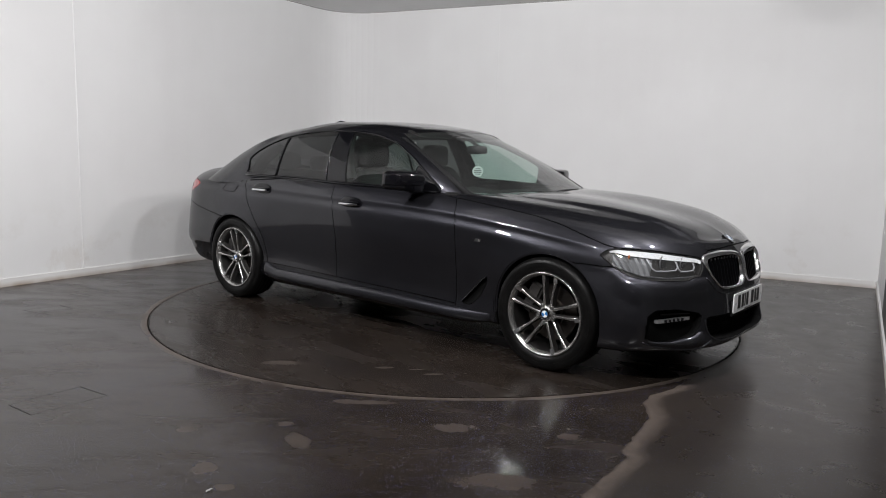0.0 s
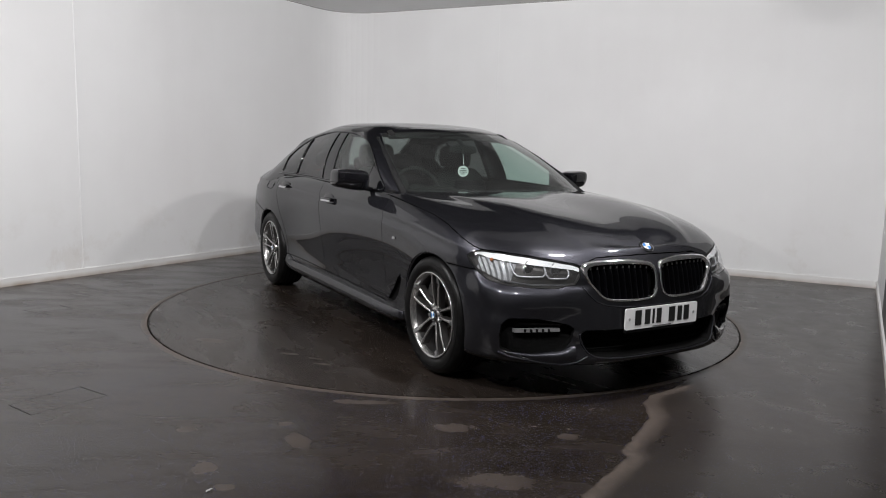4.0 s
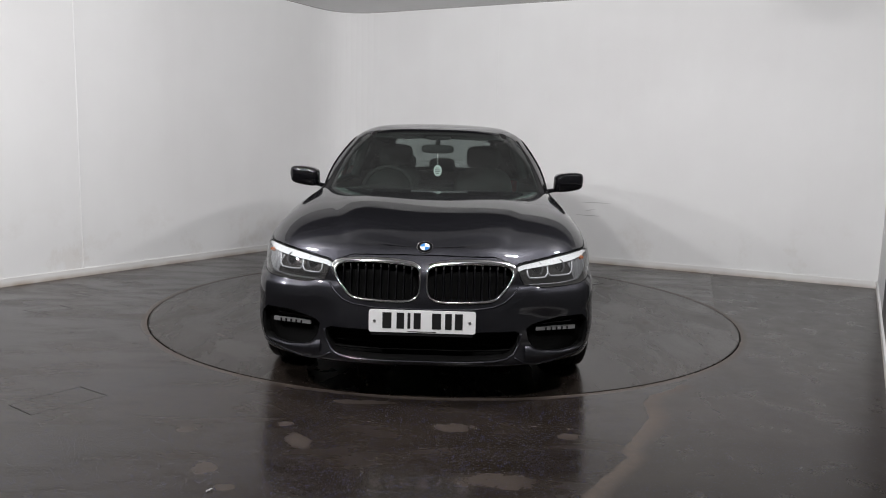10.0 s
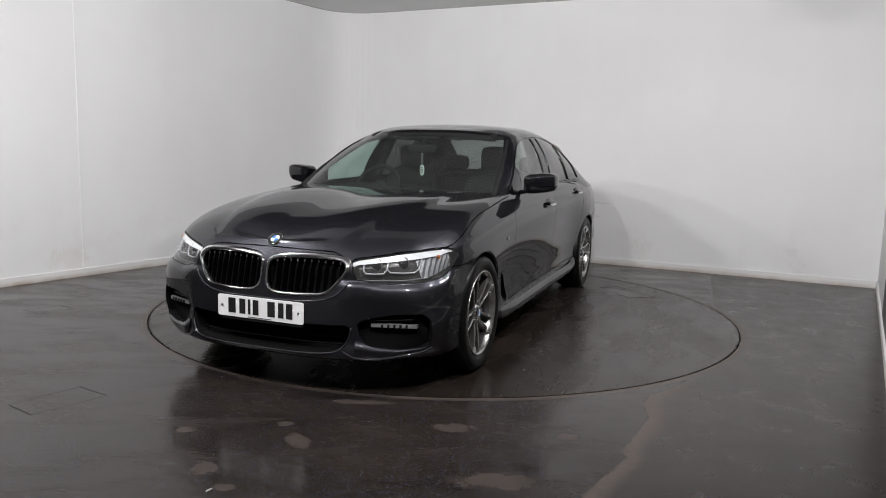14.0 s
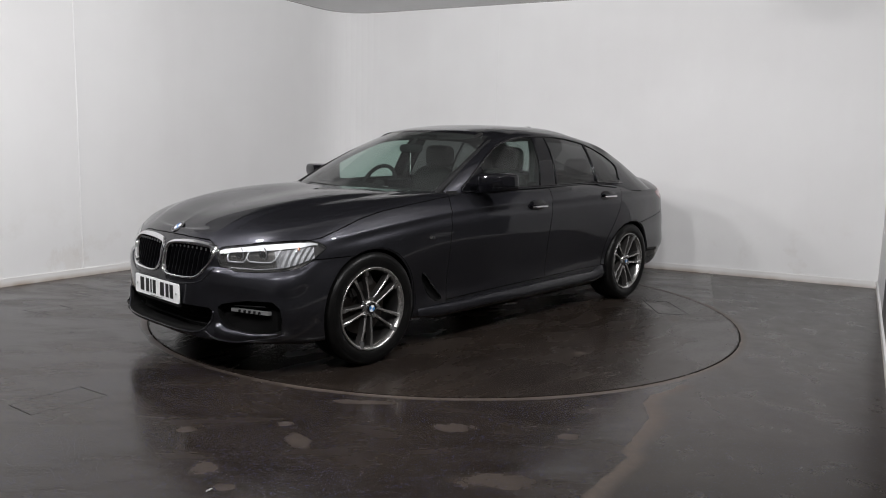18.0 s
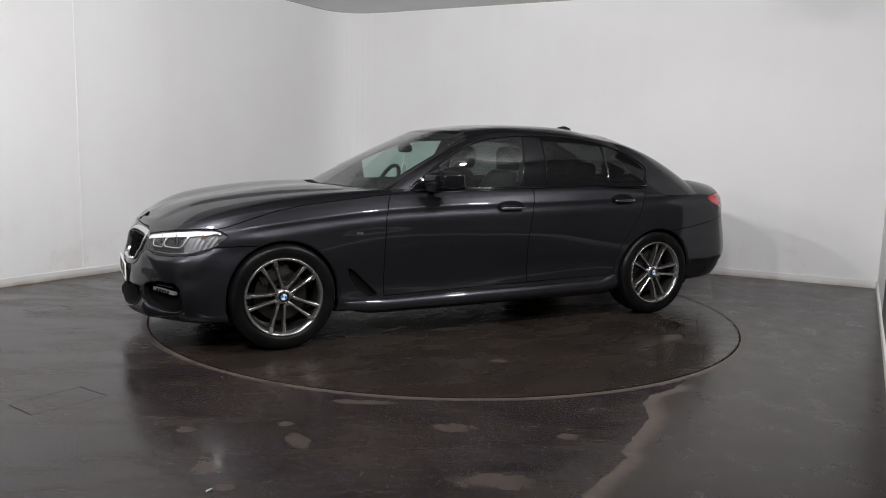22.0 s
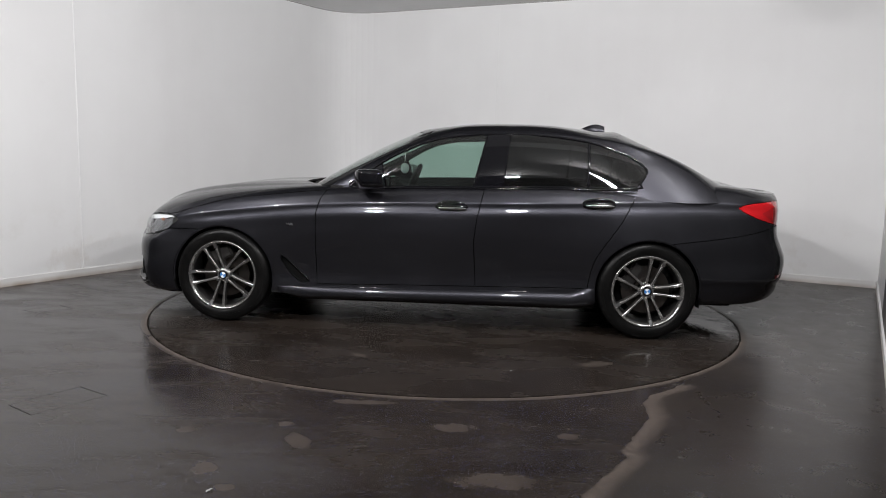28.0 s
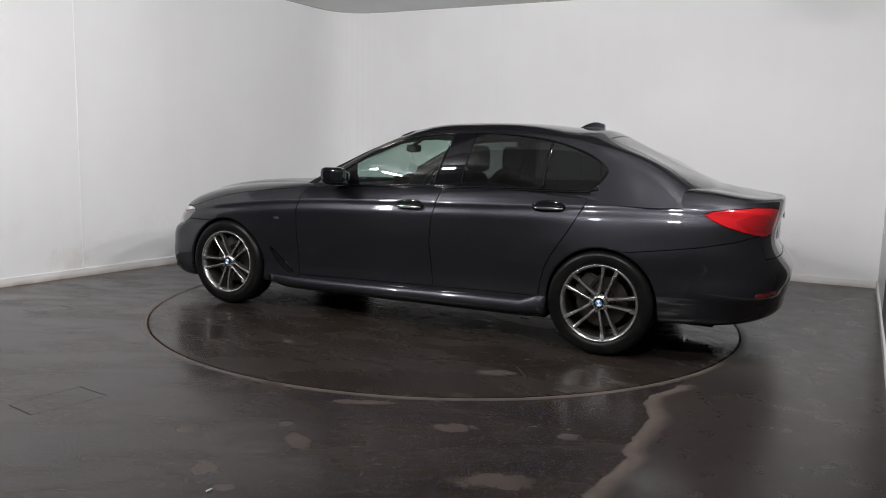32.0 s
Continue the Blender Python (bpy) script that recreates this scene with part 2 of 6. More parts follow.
def build_room():
    bm = bmesh.new()
    wall_run(ROUND_LINE[::-1], 0.15, 0.0, CEILING, bm)
    back = tagged(mesh_object("wall_back", bm, WALL), "white painted studio wall with a rounded corner", "wall", kind="structure")
    # scuffs left on the wall: share of its length, height, length, rise
    d = (CORNER_RIGHT - CORNER_BACK).normalized()
    n = Vector((d.y, -d.x))
    for t, z, size, rise in ((0.515, 0.694, 0.37, 0.004), (0.512, 0.548, 0.28, -0.003), (0.53, 0.60, 0.10, 0.02)):
        bm = bmesh.new()
        p = CORNER_BACK.lerp(CORNER_RIGHT, t) + n * 0.0008
        rows = []
        for k in range(7):
            q, w = p + d * size * k / 6, 0.0026 * math.sin(math.pi * (k + 0.6) / 7.2)
            h = z + rise * k / 6 + 0.002 * math.sin(k * 2.1)
            rows.append((bm.verts.new((q.x, q.y, h - w)), bm.verts.new((q.x, q.y, h + w))))
        for a, b in zip(rows, rows[1:]):
            bm.faces.new((a[0], b[0], b[1], a[1]))
        part("scuff_mark", bm, SCUFF, back)
    bm = bmesh.new()
    half_way = CORNER_RIGHT.lerp(CORNER_NEAR, 0.18)
    wall_run([half_way, CORNER_RIGHT], 0.15, 0.0, CEILING, bm)
    tagged(mesh_object("wall_right", bm, WALL), "white painted studio side wall", "wall", kind="structure")
    # unseen stretch of the right wall, darkened to dim what the car reflects
    bm = bmesh.new()
    wall_run([CORNER_NEAR, half_way], 0.15, 0.0, CEILING, bm)
    tagged(mesh_object("wall_side", bm, WALL_DARK), "unseen wall beside the viewpoint, dark for the car's reflections", "wall", kind="structure")
    # unseen stretch of the left wall, dark so the doors reflect little
    bm = bmesh.new()
    wall_run([LEFT_END, CORNER_LEFT], 0.15, 0.0, CEILING, bm)
    tagged(mesh_object("wall_left", bm, WALL_DARK), "unseen wall at the room's side, dark for the car's reflections", "wall", kind="structure")
    bm = bmesh.new()
    wall_run([CORNER_LEFT, CORNER_NEAR], 0.15, 0.0, CEILING, bm)
    tagged(mesh_object("wall_near", bm, WALL_GREY), "plain pale grey wall behind the viewpoint", "wall", kind="structure")
    # unseen near ceiling, darkened apart from the pale one to dim reflections
    bm = bmesh.new()
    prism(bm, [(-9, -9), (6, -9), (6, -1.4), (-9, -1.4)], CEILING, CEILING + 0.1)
    tagged(mesh_object("ceiling_near", bm, CEIL), "unseen ceiling over the viewpoint, darkened for the car's reflections", "ceiling", kind="structure")
    bm = bmesh.new()
    prism(bm, [(-9, -1.4), (6, -1.4), (6, 6), (-9, 6)], CEILING, CEILING + 0.1)
    tagged(mesh_object("ceiling", bm, CEIL_PALE), "pale studio ceiling over the turntable", "ceiling", kind="structure")
    # skirting boards
    for name, line in (("baseboard", ROUND_LINE[::-1]), ("baseboard", [CORNER_NEAR, CORNER_RIGHT])):
        bm = bmesh.new()
        wall_run(line, -0.014, 0.0, 0.072, bm)
        bmesh.ops.recalc_face_normals(bm, faces=bm.faces)
        tagged(mesh_object(name, bm, SKIRT), "white skirting board with brown grime along its foot", "skirting board", kind="structure")
    # shadow batten under the ceiling, and the joint covers of the wall panels
    bm = bmesh.new()
    wall_run(ROUND_LINE[::-1], -1.1, CEILING - 0.028, CEILING, bm)
    bmesh.ops.recalc_face_normals(bm, faces=bm.faces)
    tagged(mesh_object("trim", bm, WALL), "pale soffit board under the ceiling", "trim", kind="structure")
    bm = bmesh.new()
    wall_run(ROUND_LINE[::-1], -0.006, CEILING - 0.036, CEILING - 0.028, bm)
    bmesh.ops.recalc_face_normals(bm, faces=bm.faces)
    tagged(mesh_object("trim", bm, SCUFF), "thin grey joint between wall and soffit", "trim", kind="structure")
    for t, w in ((0.613, 0.007),):
        p = CORNER_LEFT.lerp(CORNER_BACK, t)
        d = (CORNER_BACK - CORNER_LEFT).normalized()
        bm = bmesh.new()
        wall_run([p + d * w, p - d * w], -0.004, 0.072, CEILING - 0.036, bm)
        bmesh.ops.recalc_face_normals(bm, faces=bm.faces)
        tagged(mesh_object("trim", bm, WALL), "thin white joint cover on the wall", "trim", kind="structure")
    p = CORNER_BACK.lerp(CORNER_RIGHT, 0.347)
    d = (CORNER_RIGHT - CORNER_BACK).normalized()
    bm = bmesh.new()
    wall_run([p + d * 0.003, p - d * 0.003], -0.003, 0.072, CEILING - 0.036, bm)
    bmesh.ops.recalc_face_normals(bm, faces=bm.faces)
    tagged(mesh_object("trim", bm, WALL), "thin white joint cover on the wall", "trim", kind="structure")


def groove_loop(pts, width, z):
    """A thin dark frame laid on the floor."""
    bm = bmesh.new()
    n = len(pts)
    c = sum((Vector((*p, 0)) for p in pts), Vector()) / n
    out = [bm.verts.new((p[0], p[1], z)) for p in pts]
    inn = []
    for p in pts:
        v = Vector((*p, 0))
        inn.append(bm.verts.new((v + (c - v).normalized() * width) + Vector((0, 0, z))))
    for i in range(n):
        bm.faces.new((out[i], out[(i + 1) % n], inn[(i + 1) % n], inn[i]))
    return bm


def build_floor():
    bm = bmesh.new()
    n = 192
    edge = TABLE_R + 0.006
    ring = [bm.verts.new((edge * math.cos(2 * math.pi * i / n), edge * math.sin(2 * math.pi * i / n), 0)) for i in range(n)]
    far = [bm.verts.new((12 * math.cos(2 * math.pi * i / n), 12 * math.sin(2 * math.pi * i / n), 0)) for i in range(n)]
    for i in range(n):
        bm.faces.new((ring[i], far[i], far[(i + 1) % n], ring[(i + 1) % n]))
    deep = [bm.verts.new((v.co.x, v.co.y, -0.06)) for v in ring]
    for i in range(n):
        bm.faces.new((deep[i], ring[i], ring[(i + 1) % n], deep[(i + 1) % n]))
    bm.faces.new(deep)
    floor = tagged(mesh_object("floor", bm, FLOOR), "wet black speckled rubber floor", "floor", kind="structure")
    for pts in (((-2.067, -2.514), (-1.89, -2.636), (-1.672, -2.343), (-1.87, -2.22)), ((-3.126, -0.548), (-2.98, -0.62), (-2.80, -0.45), (-2.936, -0.364))):
        part("floor_hatch", groove_loop(pts, 0.004, 0.0015), GROOVE, floor, "thin dark joint round a floor hatch")
    return floor


def build_scrap():
    """A small folded scrap of paper lying on the floor."""
    bm = bmesh.new()
    rows = []
    for k, (x, lift) in enumerate(((-.013, .001), (-.006, .004), (.001, .0025), (.008, .006), (.014, .003))):
        w = .0055 - .0006 * abs(k - 2)
        rows.append([bm.verts.new((x + .002 * j, w * (j - 1), lift + .002 * (j == 1))) for j in range(3)])
    for a, b in zip(rows, rows[1:]):
        for j in range(2):
            bm.faces.new((a[j], b[j], b[j + 1], a[j + 1]))
    bmesh.ops.solidify(bm, geom=bm.faces[:], thickness=.0008)
    scrap = tagged(mesh_object("paper_scrap", bm, PAPER), "small crumpled white paper scrap on the floor", "scrap")
    scrap.matrix_basis = pose(-.845, -3.336, .0012, rz=50)
    return scrap


def build_turntable():
    """The turning disc with its steel rim and a hatch."""
    bm = bmesh.new()
    bmesh.ops.create_cone(bm, cap_ends=True, segments=192, radius1=TABLE_R - 0.012, radius2=TABLE_R - 0.012, depth=0.05, matrix=Matrix.Translation((0, 0, -0.025)))
    table = tagged(mesh_object("turntable", bm, TABLE_FLOOR), "round vehicle turntable set flush in the wet floor", "turntable")
    bm = bmesh.new()
    n = 192
    rows = [[bm.verts.new((r * math.cos(2 * math.pi * i / n), r * math.sin(2 * math.pi * i / n), z)) for i in range(n)] for r, z in ((TABLE_R - 0.011, -0.001), (TABLE_R - 0.009, 0.001), (TABLE_R - 0.005, 0.001), (TABLE_R - 0.004, -0.05))]
    for a, b in zip(rows, rows[1:]):
        for i in range(n):
            bm.faces.new((a[i], b[i], b[(i + 1) % n], a[(i + 1) % n]))
    part("rim", bm, TABLE_FLOOR, table, "worn edge strip of the turntable")
    hatch = [(-1.09, 1.33), (-1.23, 1.535), (-1.61, 1.155), (-1.475, 1.0)]
    part("hatch_joint", groove_loop(hatch, 0.010, 0.0015), GROOVE, table, "dark joint round the hatch")
    return table


build_room()
build_floor()
build_scrap()
turntable = build_turntable()


# ---- ceiling lights ----
LAMP_WIDE, LAMP_HIGH = 0.24, 0.11


def build_lamp():
    """A floodlight panel: frame with a glowing diffuser."""
    bm = bmesh.new()
    h, g = LAMP_WIDE / 2, LAMP_HIGH / 2
    for s in (1, -1):
        box(bm, (h + 0.01) * s, 0, -0.02, 0.02, LAMP_HIGH + 0.04, 0.04, 0.003)
        box(bm, 0, (g + 0.01) * s, -0.02, LAMP_WIDE, 0.02, 0.04, 0.003)
    for s in (1, -1):
        box(bm, (h + 0.024) * s, 0, 0.06, 0.006, 0.03, 0.19)
    box(bm, 0, 0, 0.008, LAMP_WIDE, LAMP_HIGH, 0.014)
    box(bm, 0, 0, 0.155, LAMP_WIDE + 0.054, 0.03, 0.006)
    frame_part = tagged(mesh_object("ceiling_light", bm, LAMP_FRAME), "oblong white floodlight panel hung under the ceiling, switched on", "ceiling light", "ceiling lights")
    bm = bmesh.new()
    box(bm, 0, 0, -0.016, LAMP_WIDE - 0.001, LAMP_HIGH - 0.001, 0.02)
    part("diffuser", bm, LAMP, frame_part, "glowing diffuser")
    return frame_part


# places of the panels under the ceiling; each one leans towards the turntable
LAMPS = ((1.30, -2.55), (2.35, -1.85), (0.25, -4.40), (-1.50, -4.25), (-2.25, -2.20), (-3.70, -2.60))
WATTS = (43.0, 36.0, 52.0, 53.0, 47.5, 46.0)
LAMP_Z = CEILING - 0.16


def lamp_pose(x, y, drop=0.0):
    return look((x, y, LAMP_Z), (0.1 * x, 0.1 * y + 1.0, 0.9)) @ pose(0, 0, -drop, 0, 0, 0)


ceiling_light = build_lamp()
ceiling_light.matrix_basis = lamp_pose(*LAMPS[0])
lamps = [ceiling_light] + [copy_thing(ceiling_light, lamp_pose(lx, ly)) for lx, ly in LAMPS[1:]]
for one, (lx, ly) in zip(lamps, LAMPS):
    # hanger from the bracket up to the ceiling
    m = lamp_pose(lx, ly)
    top = m @ Vector((0, 0, 0.155))
    bm = bmesh.new()
    bmesh.ops.create_cone(bm, cap_ends=True, segments=12, radius1=0.012, radius2=0.012, depth=CEILING - top.z + 0.01, matrix=m.inverted() @ Matrix.Translation((top.x, top.y, (CEILING + top.z) / 2)))
    part("hanger", bm, LAMP_FRAME, one)
for (lx, ly), watts in zip(LAMPS, WATTS):
    light = bpy.data.lights.new("panel_light", "AREA")
    light.shape, light.size, light.size_y, light.energy, light.color = "RECTANGLE", LAMP_WIDE - 0.02, LAMP_HIGH - 0.02, watts, (1.0, 0.99, 1.0)
    new("panel_light", light).matrix_basis = lamp_pose(lx, ly, 0.045)

# ---- surfaces through guide lines ----
def spline(knots, pts, at):
    """Natural cubic spline through pts (n, d) at parameters knots, sampled at the parameters at."""
    x, y, at = np.asarray(knots, float), np.asarray(pts, float), np.asarray(at, float)
    n, h = len(x), np.diff(np.asarray(knots, float))
    a = np.zeros((n, n))
    r = np.zeros((n, y.shape[1]))
    a[0, 0] = a[-1, -1] = 1
    for i in range(1, n - 1):
        a[i, i - 1:i + 2] = h[i - 1], 2 * (h[i - 1] + h[i]), h[i]
        r[i] = 6 * ((y[i + 1] - y[i]) / h[i] - (y[i] - y[i - 1]) / h[i - 1])
    m = np.linalg.solve(a, r)
    i = np.clip(np.searchsorted(x, at, side="right") - 1, 0, n - 2)
    t, hi = (at - x[i])[:, None], h[i][:, None]
    b = (y[i + 1] - y[i]) / hi - hi * (2 * m[i] + m[i + 1]) / 6
    return y[i] + b * t + m[i] / 2 * t ** 2 + (m[i + 1] - m[i]) / (6 * hi) * t ** 3


def hermite(knots, pts, at, bow=0.0):
    """Catmull-Rom curve with uneven knots; flatter than the spline, for profiles."""
    x, y, at = np.asarray(knots, float), np.asarray(pts, float), np.asarray(at, float)
    d = np.zeros_like(y)
    s = (y[1:] - y[:-1]) / np.diff(x)[:, None]
    hl, hr = np.diff(x)[:-1, None], np.diff(x)[1:, None]
    d[1:-1] = (s[:-1] * hr + s[1:] * hl) / (hl + hr)
    d[0], d[-1] = s[0], s[-1]
    if bow:
        # 1: one even bow over the first two spans; -1: a hollow foot that runs out flat
        if bow > 0:
            d[0] = s[0] + (s[0] - d[1]) * bow
            d[2] += bow * (2 * s[1] - d[1] - d[2])
        else:
            d[0] = s[0] * np.array([1 - .1 * bow, 1 - .2 * bow, 1 + .22 * bow])
    i = np.clip(np.searchsorted(x, at, side="right") - 1, 0, len(x) - 2)
    h = np.diff(x)[i][:, None]
    t = (at - x[i])[:, None] / h
    return (y[i] * (2 * t ** 3 - 3 * t ** 2 + 1) + d[i] * h * (t ** 3 - 2 * t ** 2 + t)
            + y[i + 1] * (3 * t ** 2 - 2 * t ** 3) + d[i + 1] * h * (t ** 3 - t ** 2))


def lofted(lines, per_knot, per_line, shape=None, bow=False):
    """The net of points over guide lines that share their knots: array (along, across, 3), with its parameters."""
    net = np.array(lines, float)
    step = np.linalg.norm(np.diff(net, axis=1), axis=2).mean(0)
    ku = np.concatenate([[0], np.cumsum(step)])
    cross = np.linalg.norm(np.diff(net, axis=0), axis=2).mean(1)
    kv = np.concatenate([[0], np.cumsum(cross)])
    u = np.concatenate([np.linspace(i, i + 1, n, endpoint=False) for i, n in enumerate(per_knot)] + [[len(per_knot)]])
    v = np.concatenate([np.linspace(j, j + 1, n, endpoint=False) for j, n in enumerate(per_line)] + [[len(per_line)]])
    uu = np.interp(u, np.arange(len(ku)), ku)
    vv = np.interp(v, np.arange(len(kv)), kv)
    rows = np.array([spline(ku, line, uu) for line in net])
    out = np.array([hermite(kv, rows[:, i], vv, float(np.interp(u[i], [5.9, 6.5, 7.3, 7.7], [1.0, -0.25, -0.15, 0.0])) if bow else 0.0) for i in range(len(u))])
    if shape:
        shape(out, u, v)
    return out, u, v


BODY_LINES = [
    # underside return
    [(2.20, 0, .19), (2.18, .34, .19), (2.10, .56, .19), (1.98, .70, .19), (1.82, .76, .20), (1.4875, .77, .22), (1.08, .78, .20), (.62, .78, .20), (-.3, .78, .205), (-1.02, .78, .21), (-1.4875, .78, .24), (-1.9, .76, .25), (-2.2, .66, .26), (-2.36, .42, .28), (-2.40, 0, .285)],
    # bottom edge
    [(2.325, 0, .203), (2.305, .38, .203), (2.19, .637, .203), (2.055, .788, .200), (1.85, .87, .195), (1.4875, .88, .22), (1.08, .868, .215), (.62, .852, .215), (-.3, .854, .22), (-1.02, .868, .23), (-1.4875, .89, .24), (-1.93, .845, .245), (-2.29, .735, .262), (-2.475, .46, .285), (-2.52, 0, .29)],
    # lower crease
    [(2.337, 0, .31), (2.312, .38, .31), (2.196, .655, .32), (2.096, .836, .335), (1.88, .902, .35), (1.4875, .915, .365), (1.08, .878, .365), (.62, .859, .37), (-.3, .861, .385), (-1.02, .880, .40), (-1.4875, .925, .40), (-1.93, .905, .405), (-2.335, .80, .43), (-2.51, .50, .44), (-2.555, 0, .44)],
    # lower side
    [(2.328, 0, .47), (2.303, .37, .47), (2.196, .65, .470), (2.090, .832, .472), (1.88, .901, .485), (1.4875, .922, .49), (1.08, .892, .49), (.62, .873, .49), (-.3, .875, .495), (-1.02, .890, .50), (-1.4875, .936, .51), (-1.93, .906, .54), (-2.345, .79, .56), (-2.525, .49, .55), (-2.57, 0, .55)],
    # widest line
    [(2.305, 0, .59), (2.277, .36, .59), (2.170, .636, .595), (2.054, .810, .60), (1.86, .885, .61), (1.4875, .920, .64), (1.08, .906, .68), (.62, .900, .705), (-.3, .902, .72), (-1.02, .907, .73), (-1.4875, .941, .69), (-1.92, .908, .71), (-2.315, .785, .74), (-2.448, .47, .74), (-2.460, 0, .74)],
    # shoulder crease
    [(2.282, 0, .68), (2.257, .345, .675), (2.168, .608, .677), (2.045, .766, .705), (1.855, .862, .740), (1.4875, .897, .79), (1.08, .894, .835), (.66, .887, .868), (-.3, .890, .895), (-1.02, .894, .917), (-1.4875, .889, .935), (-1.93, .859, .940), (-2.315, .745, .93), (-2.46, .45, .925), (-2.495, 0, .925)],
    # wing top, belt and boot edge
    [(2.235, 0, .748), (2.208, .33, .742), (2.128, .578, .743), (2.018, .722, .771), (1.83, .805, .815), (1.4875, .832, .874), (1.08, .825, .924), (.70, .81, .960), (-.3, .832, .985), (-1.02, .830, 1.005), (-1.4875, .805, 1.018), (-1.95, .755, 1.025), (-2.31, .66, .995), (-2.46, .40, .988), (-2.495, 0, .991)],
    # middle of bonnet and boot
    [(2.20, 0, .775), (2.16, .18, .790), (2.06, .34, .836), (1.92, .44, .883), (1.72, .49, .922), (1.42, .50, .961), (1.08, .50, .980), (.72, .5, .98), (-.3, .5, .99), (-1.05, .5, 1.0), (-1.6, .48, 1.035), (-2.05, .45, 1.06), (-2.27, .36, 1.022), (-2.41, .20, 1.006), (-2.465, 0, .996)],
    # centre line
    [(2.16, 0, .800), (2.10, 0, .828), (1.98, 0, .868), (1.82, 0, .904), (1.62, 0, .936), (1.36, 0, .967), (1.08, 0, .983), (.75, 0, .985), (-.3, 0, .99), (-1.1, 0, 1.0), (-1.75, 0, 1.045), (-2.10, 0, 1.078), (-2.25, 0, 1.042), (-2.375, 0, 1.018), (-2.44, 0, 1.001)],
]
CABIN_LINES = [
    # belt
    [(1.02, 0, .955), (.965, .445, .955), (.77, .748, .968), (.30, .80, .975), (-.35, .81, .985), (-1.0, .818, .994), (-1.5, .880, .950), (-1.99, .825, .958), (-2.12, .44, 1.035), (-2.15, 0, 1.048)],
    # middle of the glass
    [(.58, 0, 1.210), (.54, .395, 1.200), (.375, .705, 1.19), (.06, .742, 1.19), (-.38, .748, 1.20), (-.98, .742, 1.205), (-1.40, .712, 1.212), (-1.72, .622, 1.203), (-1.78, .355, 1.198), (-1.80, 0, 1.203)],
    # roof rail
    [(.16, 0, 1.398), (.13, .345, 1.391), (.0, .590, 1.370), (-.15, .618, 1.377), (-.43, .628, 1.386), (-.92, .622, 1.376), (-1.22, .602, 1.353), (-1.36, .52, 1.355), (-1.40, .30, 1.380), (-1.42, 0, 1.388)],
    # roof edge
    [(.09, 0, 1.416), (.06, .28, 1.415), (-.06, .48, 1.414), (-.19, .52, 1.425), (-.45, .53, 1.435), (-.9, .52, 1.425), (-1.16, .49, 1.394), (-1.28, .42, 1.397), (-1.33, .25, 1.414), (-1.34, 0, 1.42)],
    # roof middle
    [(.03, 0, 1.427), (.0, .14, 1.429), (-.1, .24, 1.441), (-.22, .26, 1.454), (-.48, .27, 1.464), (-.88, .265, 1.454), (-1.1, .25, 1.432), (-1.2, .21, 1.427), (-1.25, .12, 1.428), (-1.27, 0, 1.430)],
    # roof centre
    [(-.03, 0, 1.436), (-.06, 0, 1.440), (-.14, 0, 1.452), (-.26, 0, 1.463), (-.5, 0, 1.472), (-.85, 0, 1.465), (-1.02, 0, 1.451), (-1.1, 0, 1.445), (-1.15, 0, 1.440), (-1.18, 0, 1.437)],
]


def cut(bm, values, near=None):
    """Splits the faces of bm along the zero line of values(co, uv), where near(co, uv) holds."""
    lu, lv = bm.verts.layers.float["u"], bm.verts.layers.float["v"]
    bm.verts.index_update()
    co = np.array([v.co for v in bm.verts])
    uv = np.array([(v[lu], v[lv]) for v in bm.verts])
    g = values(co, uv)
    g = np.where(np.abs(g) < 1e-5, 1e-5, g)
    ok = np.ones(len(g), bool) if near is None else near(co, uv)
    made, faces = set(), {}
    for e in [e for e in bm.edges if g[e.verts[0].index] * g[e.verts[1].index] < 0 and ok[e.verts[0].index] and ok[e.verts[1].index]]:
        a, b = e.verts
        ga, gb = g[a.index], g[b.index]
        f = ga / (ga - gb)
        ua, va, ub, vb = a[lu], a[lv], b[lu], b[lv]
        _, w = bmesh.utils.edge_split(e, a, f)
        w[lu], w[lv] = ua + f * (ub - ua), va + f * (vb - va)
        made.add(w)
        for face in w.link_faces:
            faces.setdefault(face, []).append(w)
    for face, ws in faces.items():
        if len(ws) == 2:
            try:
                bmesh.utils.face_split(face, ws[0], ws[1])
            except ValueError:
                pass


def inside(poly, px, py):
    """Signed distance to a closed polygon, negative inside."""
    p = np.asarray(poly, float)
    q = np.roll(p, -1, 0)
    best = np.full(len(px), 1e9)
    odd = np.zeros(len(px), bool)
    for (ax, ay), (bx, by) in zip(p, q):
        dx, dy = bx - ax, by - ay
        t = np.clip(((px - ax) * dx + (py - ay) * dy) / max(dx * dx + dy * dy, 1e-12), 0, 1)
        best = np.minimum(best, np.hypot(px - ax - t * dx, py - ay - t * dy))
        if ay != by:
            odd ^= ((ay > py) != (by > py)) & (px < dx * (py - ay) / dy + ax)
    return np.where(odd, -best, best)


def smooth_loop(pts, n=6):
    """A closed polygon rounded through its corners."""
    p = [np.asarray(q, float) for q in pts]
    out = []
    for i in range(len(p)):
        a, b, c, d = p[i - 1], p[i], p[(i + 1) % len(p)], p[(i + 2) % len(p)]
        for k in range(n):
            t = k / n
            out.append(0.5 * (2 * b + (c - a) * t + (2 * a - 5 * b + 4 * c - d) * t ** 2 + (3 * b - a - 3 * c + d) * t ** 3))
    return out


# the headlight's lower edge, by the body's parameter
LEDGE_U, LEDGE_Z = (1.0, 1.6, 1.9, 2.3, 2.9, 3.45, 3.85), (.604, .602, .587, .589, .595, .612, .653)


